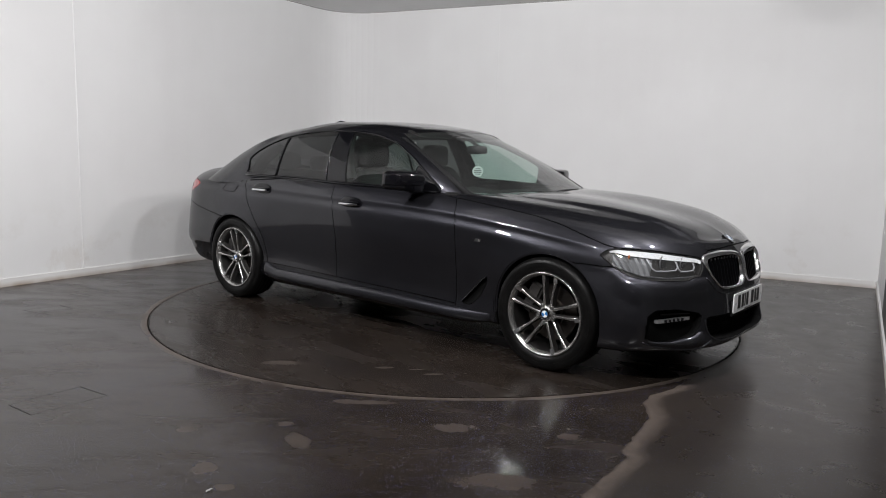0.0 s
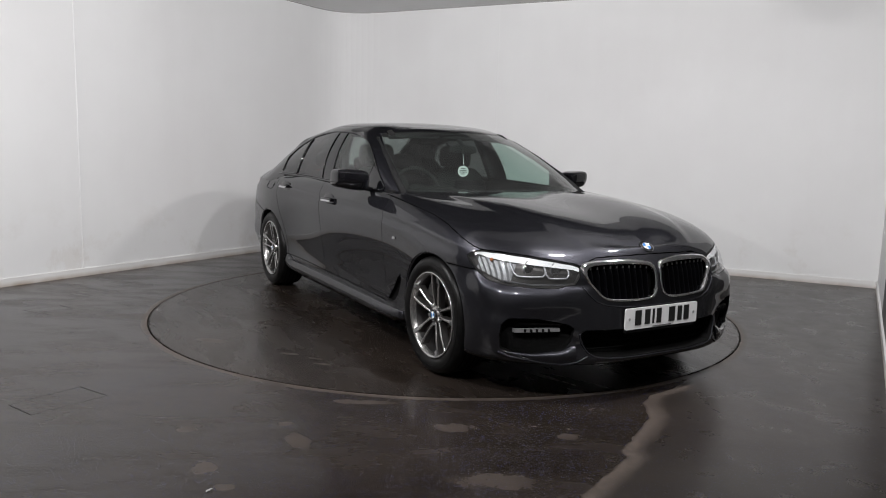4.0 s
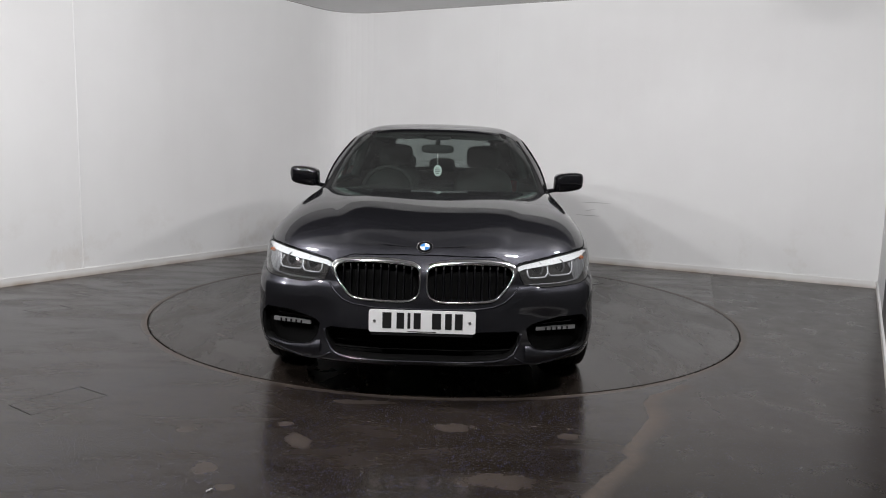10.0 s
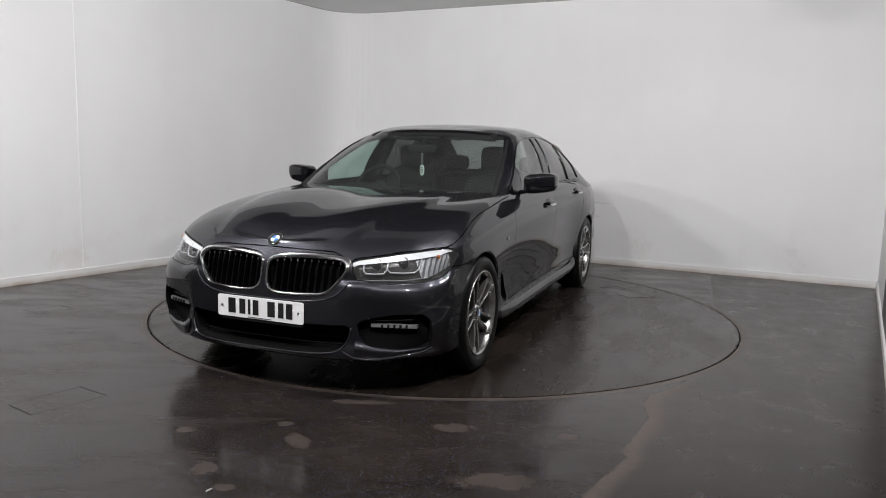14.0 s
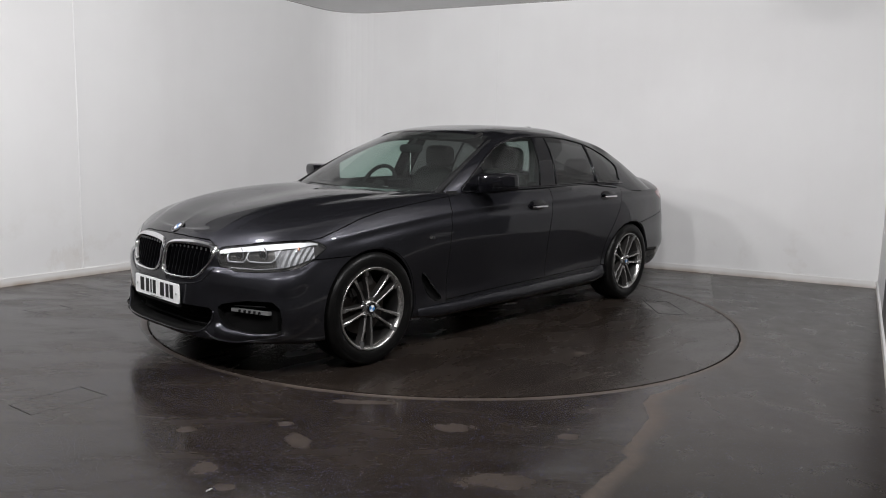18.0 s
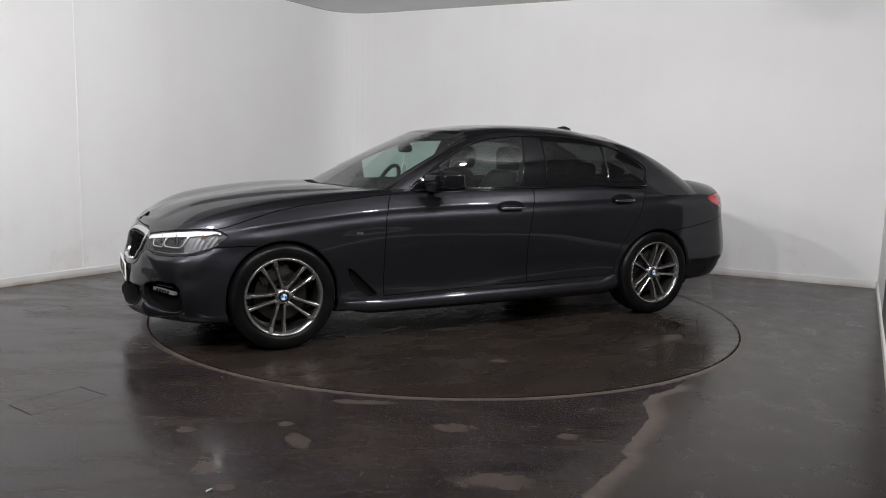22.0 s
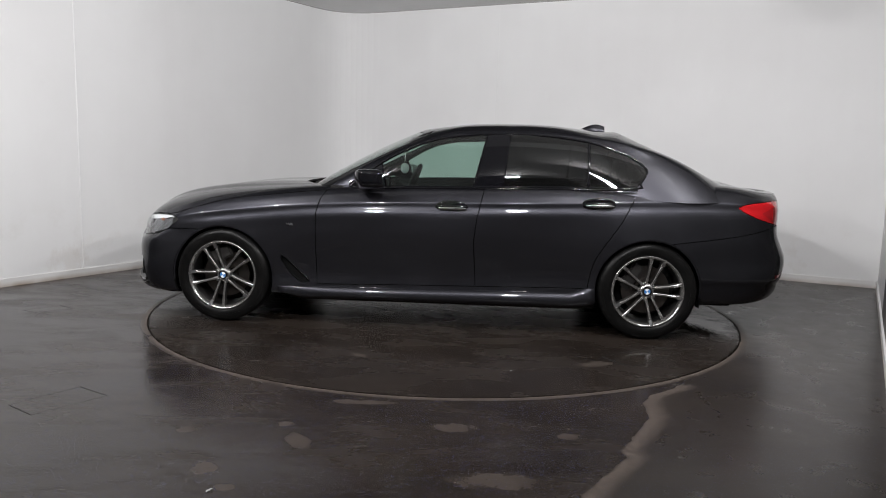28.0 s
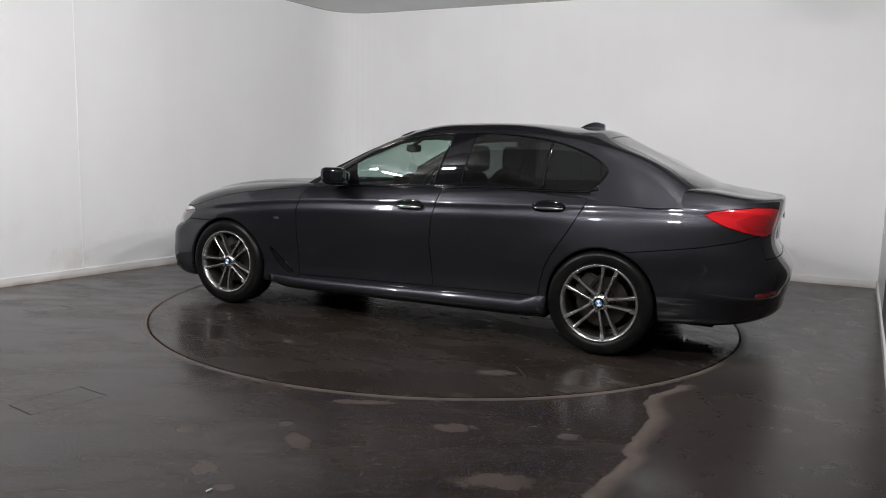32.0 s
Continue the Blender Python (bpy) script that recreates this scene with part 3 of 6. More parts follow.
def creased(net, u, v):
    """Sharpens the shoulder line, hollows the doors' foot and raises the bonnet's middle, in place."""
    j5 = int(np.argmin(np.abs(v - 5)))
    for i, w in enumerate(u):
        zc = net[i, j5, 2]
        z = net[i, :, 2]
        side = (v > 2) & (v < 6)
        flank = np.clip((w - 3.9) / .9, 0, 1) * np.clip((12.3 - w) / .6, 0, 1)
        net[i, :, 1] += np.where(side, flank * (.004 * np.exp(-((z - zc - .004) / .012) ** 2) - .0085 * np.exp(-((z - zc + .030) / .026) ** 2)), 0)
        if 1.05 < w < 4.1:
            # the bumper stands proud below the headlight
            low = np.interp(w, LEDGE_U, LEDGE_Z) - z
            t, f = np.clip(low / .024, 0, 1), np.clip((low - .03) / .13, 0, 1)
            out = .017 * t * t * (3 - 2 * t) * (1 - f * f * (3 - 2 * f)) * min(1, (w - 1.05) / .35, (4.1 - w) / .5) * (v > 2)
            turn = float(np.interp(w, [1, 2, 3, 4], [.2, .6, .9, 1.4]))
            net[i, :, 0] += out * math.cos(turn)
            net[i, :, 1] += out * math.sin(turn)
        doors = np.clip((w - 5.6) / .4, 0, 1) * np.clip((9.4 - w) / .4, 0, 1)
        net[i, :, 1] += np.where((v > 1.2) & (v < 4), -.002 * doors * np.exp(-((z - .455) / .05) ** 2), 0)
        if w > 10.5:
            # the bumper steps in above its lower edge
            rear = min(1, (w - 10.5) / .4) * np.clip((.41 - z) / .018, 0, 1) * np.clip((v - .2) / .5, 0, 1)
            net[i, :, 1] -= .009 * rear * np.clip((13.6 - w) / .6, 0, 1)
            net[i, :, 0] += .009 * rear * np.clip((w - 11.6) / .6, 0, 1)
        if w < 7:
            x, y = net[i, :, 0], net[i, :, 1]
            yc = np.interp(x, [1.0, 1.6, 2.05, 2.2], [.60, .52, .42, .36])
            t = np.clip((yc + .035 - y) / .05, 0, 1)
            net[i, :, 2] += np.where(v > 6.05, .009 * t * t * (3 - 2 * t) * np.clip((2.2 - x) / .12, 0, 1) * np.clip((v - 6.05) / .3, 0, 1), 0)


def net_bm(lines, per_knot, per_line, shape=None, bow=False):
    """Half a shell (y >= 0) as a bmesh whose vertices know their parameters u and v."""
    net, u, v = lofted(lines, per_knot, per_line, shape, bow)
    bm = bmesh.new()
    lu, lv = bm.verts.layers.float.new("u"), bm.verts.layers.float.new("v")
    vs = []
    for i, row in enumerate(net):
        line = []
        for j, p in enumerate(row):
            w = bm.verts.new((p[0], max(p[1], 0.0), p[2]))
            w[lu], w[lv] = u[i], v[j]
            line.append(w)
        vs.append(line)
    for i in range(len(vs) - 1):
        for j in range(len(vs[0]) - 1):
            bm.faces.new((vs[i][j], vs[i][j + 1], vs[i + 1][j + 1], vs[i + 1][j]))
    bmesh.ops.remove_doubles(bm, verts=bm.verts, dist=2e-4)
    return bm


def sorted_faces(bm, kind_of, loops):
    """Faces of half a shell by kind: {kind: [corner lists]}. loops: name -> test of centres and u, v; kind_of takes a centre, u, v and the loops that hold it."""
    lu, lv = bm.verts.layers.float["u"], bm.verts.layers.float["v"]
    faces = list(bm.faces)
    co = np.array([f.calc_center_median() for f in faces])
    uv = np.array([np.mean([(w[lu], w[lv]) for w in f.verts], axis=0) for f in faces])
    held = {name: test(co, uv) for name, test in loops.items()}
    kinds = {}
    for i, f in enumerate(faces):
        k = next((name for name, h in held.items() if h[i]), None) or kind_of(*co[i], *uv[i])
        kinds.setdefault(k, []).append([w.co.copy() for w in f.verts])
    return kinds


def panel_bm(faces, side, gap=0.0028, sink=0.016):
    """Faces of a half shell as one panel: side 1 left, -1 right, 0 both; its rim is turned in to leave a shut line."""
    bm = bmesh.new()
    seen = {}

    def vert(c, s):
        key = (round(c.x, 5), round(c.y * s, 5), round(c.z, 5))
        if key not in seen:
            seen[key] = bm.verts.new((c.x, c.y * s, c.z))
        return seen[key]
    for s in ((1, -1) if side == 0 else (side,)):
        for corners in faces:
            vs = [vert(c, s) for c in corners]
            vs = [w for i, w in enumerate(vs) if w is not vs[i - 1]]
            if len(set(vs)) < 3 or len(set(vs)) != len(vs):
                continue
            try:
                bm.faces.new(vs if s > 0 else vs[::-1])
            except ValueError:
                pass
    bmesh.ops.remove_doubles(bm, verts=bm.verts, dist=.0035 if gap else 1e-5)
    bmesh.ops.dissolve_degenerate(bm, dist=1e-5, edges=bm.edges)
    bm.normal_update()
    up = Vector((0, 0, 0))
    for f in bm.faces:
        c = f.calc_center_median()
        up.x += f.normal.dot(Vector((c.x * 0.2, c.y, (c.z - 0.6) * 0.7))) * f.calc_area()
    if up.x < 0:
        bmesh.ops.reverse_faces(bm, faces=bm.faces)
        bm.normal_update()
    if gap:
        inner = set(bm.faces)
        ring = bmesh.ops.inset_region(bm, faces=list(bm.faces), use_boundary=True, use_even_offset=False, thickness=gap, depth=0.0)["faces"]
        bm.normal_update()
        ringset = set(ring)
        for f in ring:
            f.material_index = 1
        rim = {}
        for e in bm.edges:
            if len(e.link_faces) == 1:
                for w in e.verts:
                    rim[w] = w.normal.copy()
            elif len({f in ringset for f in e.link_faces}) == 2:
                e.smooth = False
        for w, n in rim.items():
            w.co -= n * sink
    return bm


# ---- the car's materials ----
def car_paint():
    m = material("dark_grey_metallic_paint", (0.02, 0.02, 0.024), 0.34, 0.85, Coat_Weight=1.0, Coat_Roughness=0.02, Coat_IOR=1.5, Specular_IOR_Level=0.05, Specular_Tint=(0.08, 0.08, 0.09, 1))
    v = coords(m)
    flake = node(m, "ShaderNodeTexVoronoi")
    flake.inputs["Scale"].default_value = 900
    wire(m, v, flake.inputs["Vector"])
    base = ramp(m, flake.outputs["Distance"], [(0.1, (0.064, 0.064, 0.074)), (0.6, (0.027, 0.027, 0.032))])
    wire(m, base, shader(m).inputs["Base Color"])
    haze = noise_tex(m, v, 5, 5)
    wire(m, ramp(m, haze, [(0.35, 0.35), (0.7, 0.41)]), shader(m).inputs["Roughness"])
    wire(m, ramp(m, noise_tex(m, v, 9, 6), [(0.45, 0.006), (0.78, 0.035)]), shader(m).inputs["Coat Roughness"])
    return m


def pane(name, tint, haze=0.008):
    """Thin window glass: tinted straight through, glossy by Fresnel, with a pale haze for reflected light."""
    m = bpy.data.materials.new(name)
    m.use_nodes = True
    nt = m.node_tree
    nt.nodes.remove(nt.nodes["Principled BSDF"])
    out = nt.nodes["Material Output"]
    tr, gl, mx, lw = (nt.nodes.new("ShaderNode" + k) for k in ("BsdfTransparent", "BsdfGlossy", "MixShader", "LayerWeight"))
    tr.inputs["Color"].default_value = (*tint, 1)
    gl.inputs["Roughness"].default_value = 0.01
    gl.inputs["Color"].default_value = (1, 1, 1, 1)
    lw.inputs["Blend"].default_value = 0.5
    gloss = math_node(m, "ADD", math_node(m, "MULTIPLY", math_node(m, "POWER", lw.outputs["Facing"], 5.0), 0.94), 0.06)
    nt.links.new(gloss, mx.inputs[0])
    nt.links.new(tr.outputs[0], mx.inputs[1])
    nt.links.new(gl.outputs[0], mx.inputs[2])
    # diffuse share that stands in for the veil of light on the glass
    film, top = nt.nodes.new("ShaderNodeBsdfDiffuse"), nt.nodes.new("ShaderNodeMixShader")
    film.inputs["Color"].default_value = (0.8, 0.81, 0.80, 1)
    nt.links.new(ramp(m, noise_tex(m, coords(m), 6, 5), [(0.3, haze * 0.75), (0.7, haze * 1.25)]), top.inputs[0])
    nt.links.new(mx.outputs[0], top.inputs[1])
    nt.links.new(film.outputs[0], top.inputs[2])
    nt.links.new(top.outputs[0], out.inputs["Surface"])
    return m


def tyre_rubber():
    m = material("tyre_rubber", (0.006, 0.006, 0.006), 0.34, Specular_IOR_Level=0.14)
    v = coords(m)
    wire(m, ramp(m, noise_tex(m, v, 14, 5), [(0.3, (0.003, 0.003, 0.003)), (0.75, (0.008, 0.0077, 0.0075))]), shader(m).inputs["Base Color"])
    bump(m, noise_tex(m, v, 160, 2), 0.15, 0.002)
    return m


def wheel_metal():
    m = material("wheel_alloy", (0.36, 0.35, 0.34), 0.24, 0.9, Coat_Weight=0.6, Coat_Roughness=0.1)
    v = coords(m)
    wire(m, ramp(m, noise_tex(m, v, 18, 5), [(0.3, (0.36, 0.355, 0.345)), (0.75, (0.52, 0.51, 0.495))]), shader(m).inputs["Base Color"])
    return m


def cloth(name, color):
    m = material(name, color, 0.7, Specular_IOR_Level=0.2)
    v = coords(m)
    dark = tuple(c * 0.6 for c in color)
    wire(m, ramp(m, noise_tex(m, v, 8, 5), [(0.3, dark), (0.7, color)]), shader(m).inputs["Base Color"])
    bump(m, noise_tex(m, v, 220, 2), 0.2, 0.002)
    return m


PAINT = car_paint()
RUBBER = tyre_rubber()
ALLOY = wheel_metal()
BARREL = material("wheel_barrel_metal", (0.22, 0.215, 0.21), 0.28, 0.95)
ALLOY_DARK = material("wheel_pocket_grey", (0.055, 0.052, 0.05), 0.4, 0.6)
LAMP_GREY = material("lamp_housing_grey", (0.13, 0.13, 0.137), 0.3, 0.4)
RING_WHITE = material("unlit_light_guide", (0.38, 0.385, 0.40), 0.25, 0.2)
FOG_GREY = material("fog_lamp_reflector", (0.42, 0.42, 0.43), 0.3, 0.6)
GRILLE_BLACK = material("grille_black", (0.0015, 0.0015, 0.002), 0.55, Specular_IOR_Level=0.05)
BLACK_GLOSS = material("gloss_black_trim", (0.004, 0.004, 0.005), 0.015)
BLACK = cloth("black_textured_plastic", (0.010, 0.010, 0.0105))
BLACK_LINER = material("black_liner", (0.005, 0.005, 0.005), 0.85, Specular_IOR_Level=0.08)
CHROME = material("chrome", (0.78, 0.78, 0.79), 0.08, 1.0)
SATIN = material("satin_silver", (0.62, 0.62, 0.63), 0.28, 1.0)
LEATHER = cloth("black_leather", (0.013, 0.0125, 0.0125))
DISC = material("brake_disc_steel", (0.11, 0.098, 0.09), 0.4, 1.0)
GLASS_FRONT = pane("pale_green_glass", (0.58, 0.73, 0.67))
GLASS_SCREEN = pane("windscreen_glass", (0.63, 0.73, 0.69), 0.018)
GLASS_DARK = pane("privacy_glass", (0.13, 0.135, 0.135), 0.004)
GLASS_REAR = pane("tinted_rear_screen_glass", (0.36, 0.37, 0.37))
GLASS_CLEAR = pane("clear_lamp_cover", (0.93, 0.94, 0.95), 0.02)
RED_LENS = material("red_lamp_lens", (0.40, 0.005, 0.008), 0.12, 0.0, Coat_Weight=1.0)
RED_DARK = material("dark_red_lamp_lens", (0.27, 0.004, 0.007), 0.12, 0.0, Coat_Weight=1.0)
AMBER = material("amber_lens", (0.34, 0.09, 0.02), 0.25)
LAMP_SILVER = material("lamp_reflector_silver", (0.19, 0.193, 0.20), 0.45, 0.6)
LAMP_WHITE = material("white_light_guide", (0.74, 0.75, 0.76), 0.25, 0.0, Coat_Weight=0.6)
PLATE_WHITE = material("reflective_white_plate", (0.86, 0.86, 0.86), 0.35)
PLATE_BLACK = material("plate_black", (0.012, 0.012, 0.012), 0.45)
BADGE_BLUE = material("badge_blue", (0.03, 0.16, 0.42), 0.2, 0.0, Coat_Weight=1.0)
BADGE_WHITE = material("badge_white", (0.8, 0.8, 0.82), 0.2, 0.0, Coat_Weight=1.0)


# ---- the car: outer shell ----
AXLE = 1.4875
WHEEL_R = 0.334
ARCH_R = 0.357
car = tagged(new("car"), "dark grey metallic four-door saloon car on the turntable", "car")


def by(xs, ys):
    return lambda q: np.interp(q, xs, ys)


door_front = by([.2, .6, .8, .9, .95, 1.0], [.81, .82, .815, .79, .76, .70])
door_mid = by([.2, .33, .63, .80, .93, 1.0], [-.31, -.31, -.29, -.31, -.34, -.355])
door_rear = by([.2, .36, .45, .54, .634, .80, .935, 1.05], [-1.075, -1.085, -1.10, -1.125, -1.18, -1.29, -1.36, -1.41])
door_foot = by([-1.1, 1.1], [.335, .285])
open_half = by([-2.05, -1.75, -1.45], [.50, .62, .785])
bonnet_end = by([0, .4, .7, .9], [1.06, 1.0, .80, .60])
boot_start = by([0, .4, .62, .9], [-2.10, -2.075, -1.93, -1.6])
HOOD_U, HOOD_V = [0, 1.1, 1.43, 1.52, 1.75, 2.0, 2.3, 2.6, 2.95, 3.3, 3.6, 3.85, 4.05, 4.4, 4.8, 5.3, 8], [5.88, 5.86, 5.32, 5.51, 5.63, 5.73, 5.76, 5.76, 5.66, 5.55, 5.4, 5.29, 5.31, 5.55, 5.82, 6.0, 6.02]
HEADLIGHT = [(1.43, .690), (1.52, .703), (2.0, .722), (2.6, .738), (3.3, .750), (3.85, .753), (4.04, .743), (4.14, .717), (4.04, .690), (3.85, .655), (3.45, .614), (2.9, .597), (2.3, .591), (1.95, .588), (1.80, .588), (1.62, .604), (1.48, .606)]
TAIL = [(11.36, .922), (11.42, .938), (11.63, .951), (12.1, .964), (12.6, .960), (12.98, .950), (13.06, .905), (13.0, .84), (12.75, .800), (12.4, .792), (11.96, .818), (11.65, .852), (11.45, .888), (11.37, .908)]
KIDNEY_OUT = smooth_loop([(.024, .701), (.099, .722), (.237, .730), (.376, .723), (.446, .709), (.465, .676), (.452, .640), (.415, .585), (.359, .530), (.264, .518), (.10, .517), (.038, .533), (.013, .571), (.010, .65)], 4)
KIDNEY_IN = smooth_loop([(.037, .681), (.10, .695), (.238, .702), (.376, .697), (.422, .683), (.437, .655), (.423, .620), (.393, .583), (.346, .542), (.25, .531), (.10, .529), (.045, .543), (.025, .576), (.023, .645)], 4)
KIDNEY = [(o * .7 + i * .3) for o, i in zip(KIDNEY_OUT, KIDNEY_IN)]
INTAKE = [(-.1, .376), (.468, .378), (.482, .358), (.470, .312), (.442, .268), (.41, .250), (.2, .238), (-.1, .236)]
SIDE_INTAKE = [(.836, .28), (.847, .35), (.842, .41), (.812, .440), (.69, .438), (.58, .417), (.528, .402), (.518, .378), (.53, .33), (.56, .29), (.60, .272), (.65, .258), (.72, .252), (.79, .258)]
BREATHER = [(1.075, .500), (1.045, .490), (.87, .318), (.86, .300), (.93, .300), (1.0, .355), (1.06, .45)]
REFLECTOR = [(12.15, .455), (12.75, .470), (12.75, .445), (12.15, .432)]

shell = net_bm(BODY_LINES, [14, 14, 11, 12, 17, 19, 20, 36, 30, 21, 20, 20, 17, 18], [3, 9, 8, 8, 13, 10, 12, 9], creased)
side_band = lambda c, p: (p[:, 1] > 0.5) & (p[:, 1] < 6.6) & (p[:, 0] > 3.4) & (p[:, 0] < 12)
for wx in (AXLE, -AXLE):
    cut(shell, lambda c, p: np.hypot(c[:, 0] - wx, c[:, 2] - WHEEL_R) - ARCH_R, lambda c, p: (c[:, 1] > .6) & (c[:, 2] < .8))
cut(shell, lambda c, p: c[:, 0] - door_front(c[:, 2]), side_band)
cut(shell, lambda c, p: c[:, 0] - door_mid(c[:, 2]), side_band)
cut(shell, lambda c, p: c[:, 0] - door_rear(c[:, 2]), side_band)
cut(shell, lambda c, p: c[:, 2] - door_foot(c[:, 0]), lambda c, p: (np.abs(c[:, 0]) < 1.15) & (c[:, 1] > .8))
cut(shell, lambda c, p: inside(HEADLIGHT, p[:, 0], c[:, 2]), lambda c, p: p[:, 0] < 4.6)
cut(shell, lambda c, p: inside(TAIL, p[:, 0], c[:, 2]), lambda c, p: (p[:, 0] > 10.8) & (p[:, 1] > 3))
cut(shell, lambda c, p: inside(KIDNEY, c[:, 1], c[:, 2]), lambda c, p: (c[:, 0] > 2) & (p[:, 0] < 2.6))
cut(shell, lambda c, p: inside(INTAKE, c[:, 1], c[:, 2]), lambda c, p: (c[:, 0] > 2.1) & (p[:, 1] > .9))
cut(shell, lambda c, p: inside(SIDE_INTAKE, c[:, 1], c[:, 2]), lambda c, p: (c[:, 0] > 1.93) & (p[:, 1] > .9))
cut(shell, lambda c, p: inside(BREATHER, c[:, 0], c[:, 2]), lambda c, p: (c[:, 0] > .7) & (c[:, 0] < 1.2) & (c[:, 1] > .7))
cut(shell, lambda c, p: inside(REFLECTOR, p[:, 0], c[:, 2]), lambda c, p: p[:, 0] > 11.5)
# bumper seams, bonnet and boot edges
front_seam = lambda x, z: z - np.interp(x, [1.5, 1.80, 1.90, 2.0], [.662, .655, .655, .70])
rear_seam = lambda x, z: z - np.interp(x, [-2.5, -2.33, -2.255, -2.07, -1.90, -1.706, -1.6], [.815, .790, .766, .728, .702, .677, .664])
cut(shell, lambda c, p: front_seam(c[:, 0], c[:, 2]), lambda c, p: (p[:, 0] > 3.6) & (p[:, 0] < 5.0) & (c[:, 1] > .7))
cut(shell, lambda c, p: rear_seam(c[:, 0], c[:, 2]), lambda c, p: (p[:, 0] > 10) & (p[:, 0] < 12.4) & (p[:, 1] > 2))
cut(shell, lambda c, p: c[:, 2] - .66, lambda c, p: (p[:, 0] > 12.3) & (p[:, 1] > 2) & (p[:, 1] < 5))
hood_edge = by(HOOD_U, HOOD_V)
cut(shell, lambda c, p: p[:, 1] - hood_edge(p[:, 0]), lambda c, p: p[:, 0] < 8)
cut(shell, lambda c, p: c[:, 0] - bonnet_end(c[:, 1]), lambda c, p: (p[:, 1] > 5.9) & (p[:, 0] < 8))
cut(shell, lambda c, p: c[:, 0] - boot_start(c[:, 1]), lambda c, p: (p[:, 1] > 5.9) & (p[:, 0] > 9.5))
cut(shell, lambda c, p: p[:, 1] - 6.16, lambda c, p: p[:, 0] > 10)
cut(shell, lambda c, p: p[:, 0] - 13.1, lambda c, p: (p[:, 1] > 2.5) & (c[:, 2] > .6))
cut(shell, lambda c, p: c[:, 1] - open_half(c[:, 0]), lambda c, p: (p[:, 1] > 5.9) & (c[:, 0] > -2.05) & (c[:, 0] < .95))


LOOPS = {
    "open": lambda c, p: (c[:, 1] > .6) & ((np.hypot(c[:, 0] - AXLE, c[:, 2] - WHEEL_R) < ARCH_R) | (np.hypot(c[:, 0] + AXLE, c[:, 2] - WHEEL_R) < ARCH_R)),
    "headlight": lambda c, p: (p[:, 0] < 4.6) & (inside(HEADLIGHT, p[:, 0], c[:, 2]) < 0),
    "tail_light": lambda c, p: (p[:, 0] > 10.8) & (p[:, 1] > 3) & (inside(TAIL, p[:, 0], c[:, 2]) < 0),
    "kidney": lambda c, p: (c[:, 0] > 2) & (p[:, 0] < 2.6) & (inside(KIDNEY, c[:, 1], c[:, 2]) < 0),
    "intake": lambda c, p: (c[:, 0] > 2.1) & (p[:, 1] > .9) & (inside(INTAKE, c[:, 1], c[:, 2]) < 0),
    "side_intake": lambda c, p: (c[:, 0] > 1.93) & (p[:, 1] > .9) & (inside(SIDE_INTAKE, c[:, 1], c[:, 2]) < 0),
    "breather": lambda c, p: (c[:, 0] > .7) & (c[:, 0] < 1.2) & (c[:, 1] > .7) & (inside(BREATHER, c[:, 0], c[:, 2]) < 0),
    "reflector": lambda c, p: (p[:, 0] > 11.5) & (inside(REFLECTOR, p[:, 0], c[:, 2]) < 0),
}


def shell_kind(x, y, z, u, v):
    if u < 8 and x > bonnet_end(y) and v > hood_edge(u):
        return "bonnet"
    if (v > 6.16 and u > 9.5 and x < boot_start(y)) or (u > 13.1 and z > .66 and v > 2.5):
        return "boot"
    if v > 5.9 and -2.05 < x < .95 and y < open_half(x):
        return "open"
    if v > 6.3 and x < bonnet_end(y):
        return "open"
    if u < 5.0 and (x > 1.87 or x > AXLE) and (front_seam(x, z) < 0 if u > 3.6 else True):
        return "front_bumper"
    if u > 10 and ((rear_seam(x, z) < 0 and u < 12.4) or (u >= 12.4 and z < .66)) and x < -AXLE:
        return "rear_bumper"
    if x > door_front(z):
        return "front_wing"
    if x < door_rear(z):
        return "rear_wing"
    if abs(x) < 1.15 and z < door_foot(x):
        return "sill"
    return "front_door" if x > door_mid(z) else "rear_door"


kinds = sorted_faces(shell, shell_kind, LOOPS)
shell.free()
panels = {}
for kind, name, sides in (("bonnet", "bonnet", (0,)), ("front_bumper", "front_bumper", (0,)), ("rear_bumper", "rear_bumper", (0,)), ("boot", "boot_lid", (0,)),
                          ("front_wing", "front_wing", (1, -1)), ("rear_wing", "rear_wing", (1, -1)), ("front_door", "front_door", (1, -1)), ("rear_door", "rear_door", (1, -1)), ("sill", "sill", (1, -1))):
    for side in sides:
        panels[kind, side] = part(name, panel_bm(kinds[kind], side), [PAINT, BLACK_LINER], car, smooth=True)


def recess(faces, side, depth, way):
    """A dark pocket: the faces pushed in along way, with walls round them."""
    bm = panel_bm(faces, side, gap=0)
    r = bmesh.ops.extrude_face_region(bm, geom=list(bm.faces))
    new_verts = [g for g in r["geom"] if isinstance(g, bmesh.types.BMVert)]
    w = Vector(way) if side >= 0 else Vector((way[0], -way[1], way[2]))
    for v in new_verts:
        v.co += w * depth
    old = [f for f in bm.faces if all(v not in new_verts for v in f.verts)]
    bmesh.ops.delete(bm, geom=old, context="FACES_ONLY")
    return bm


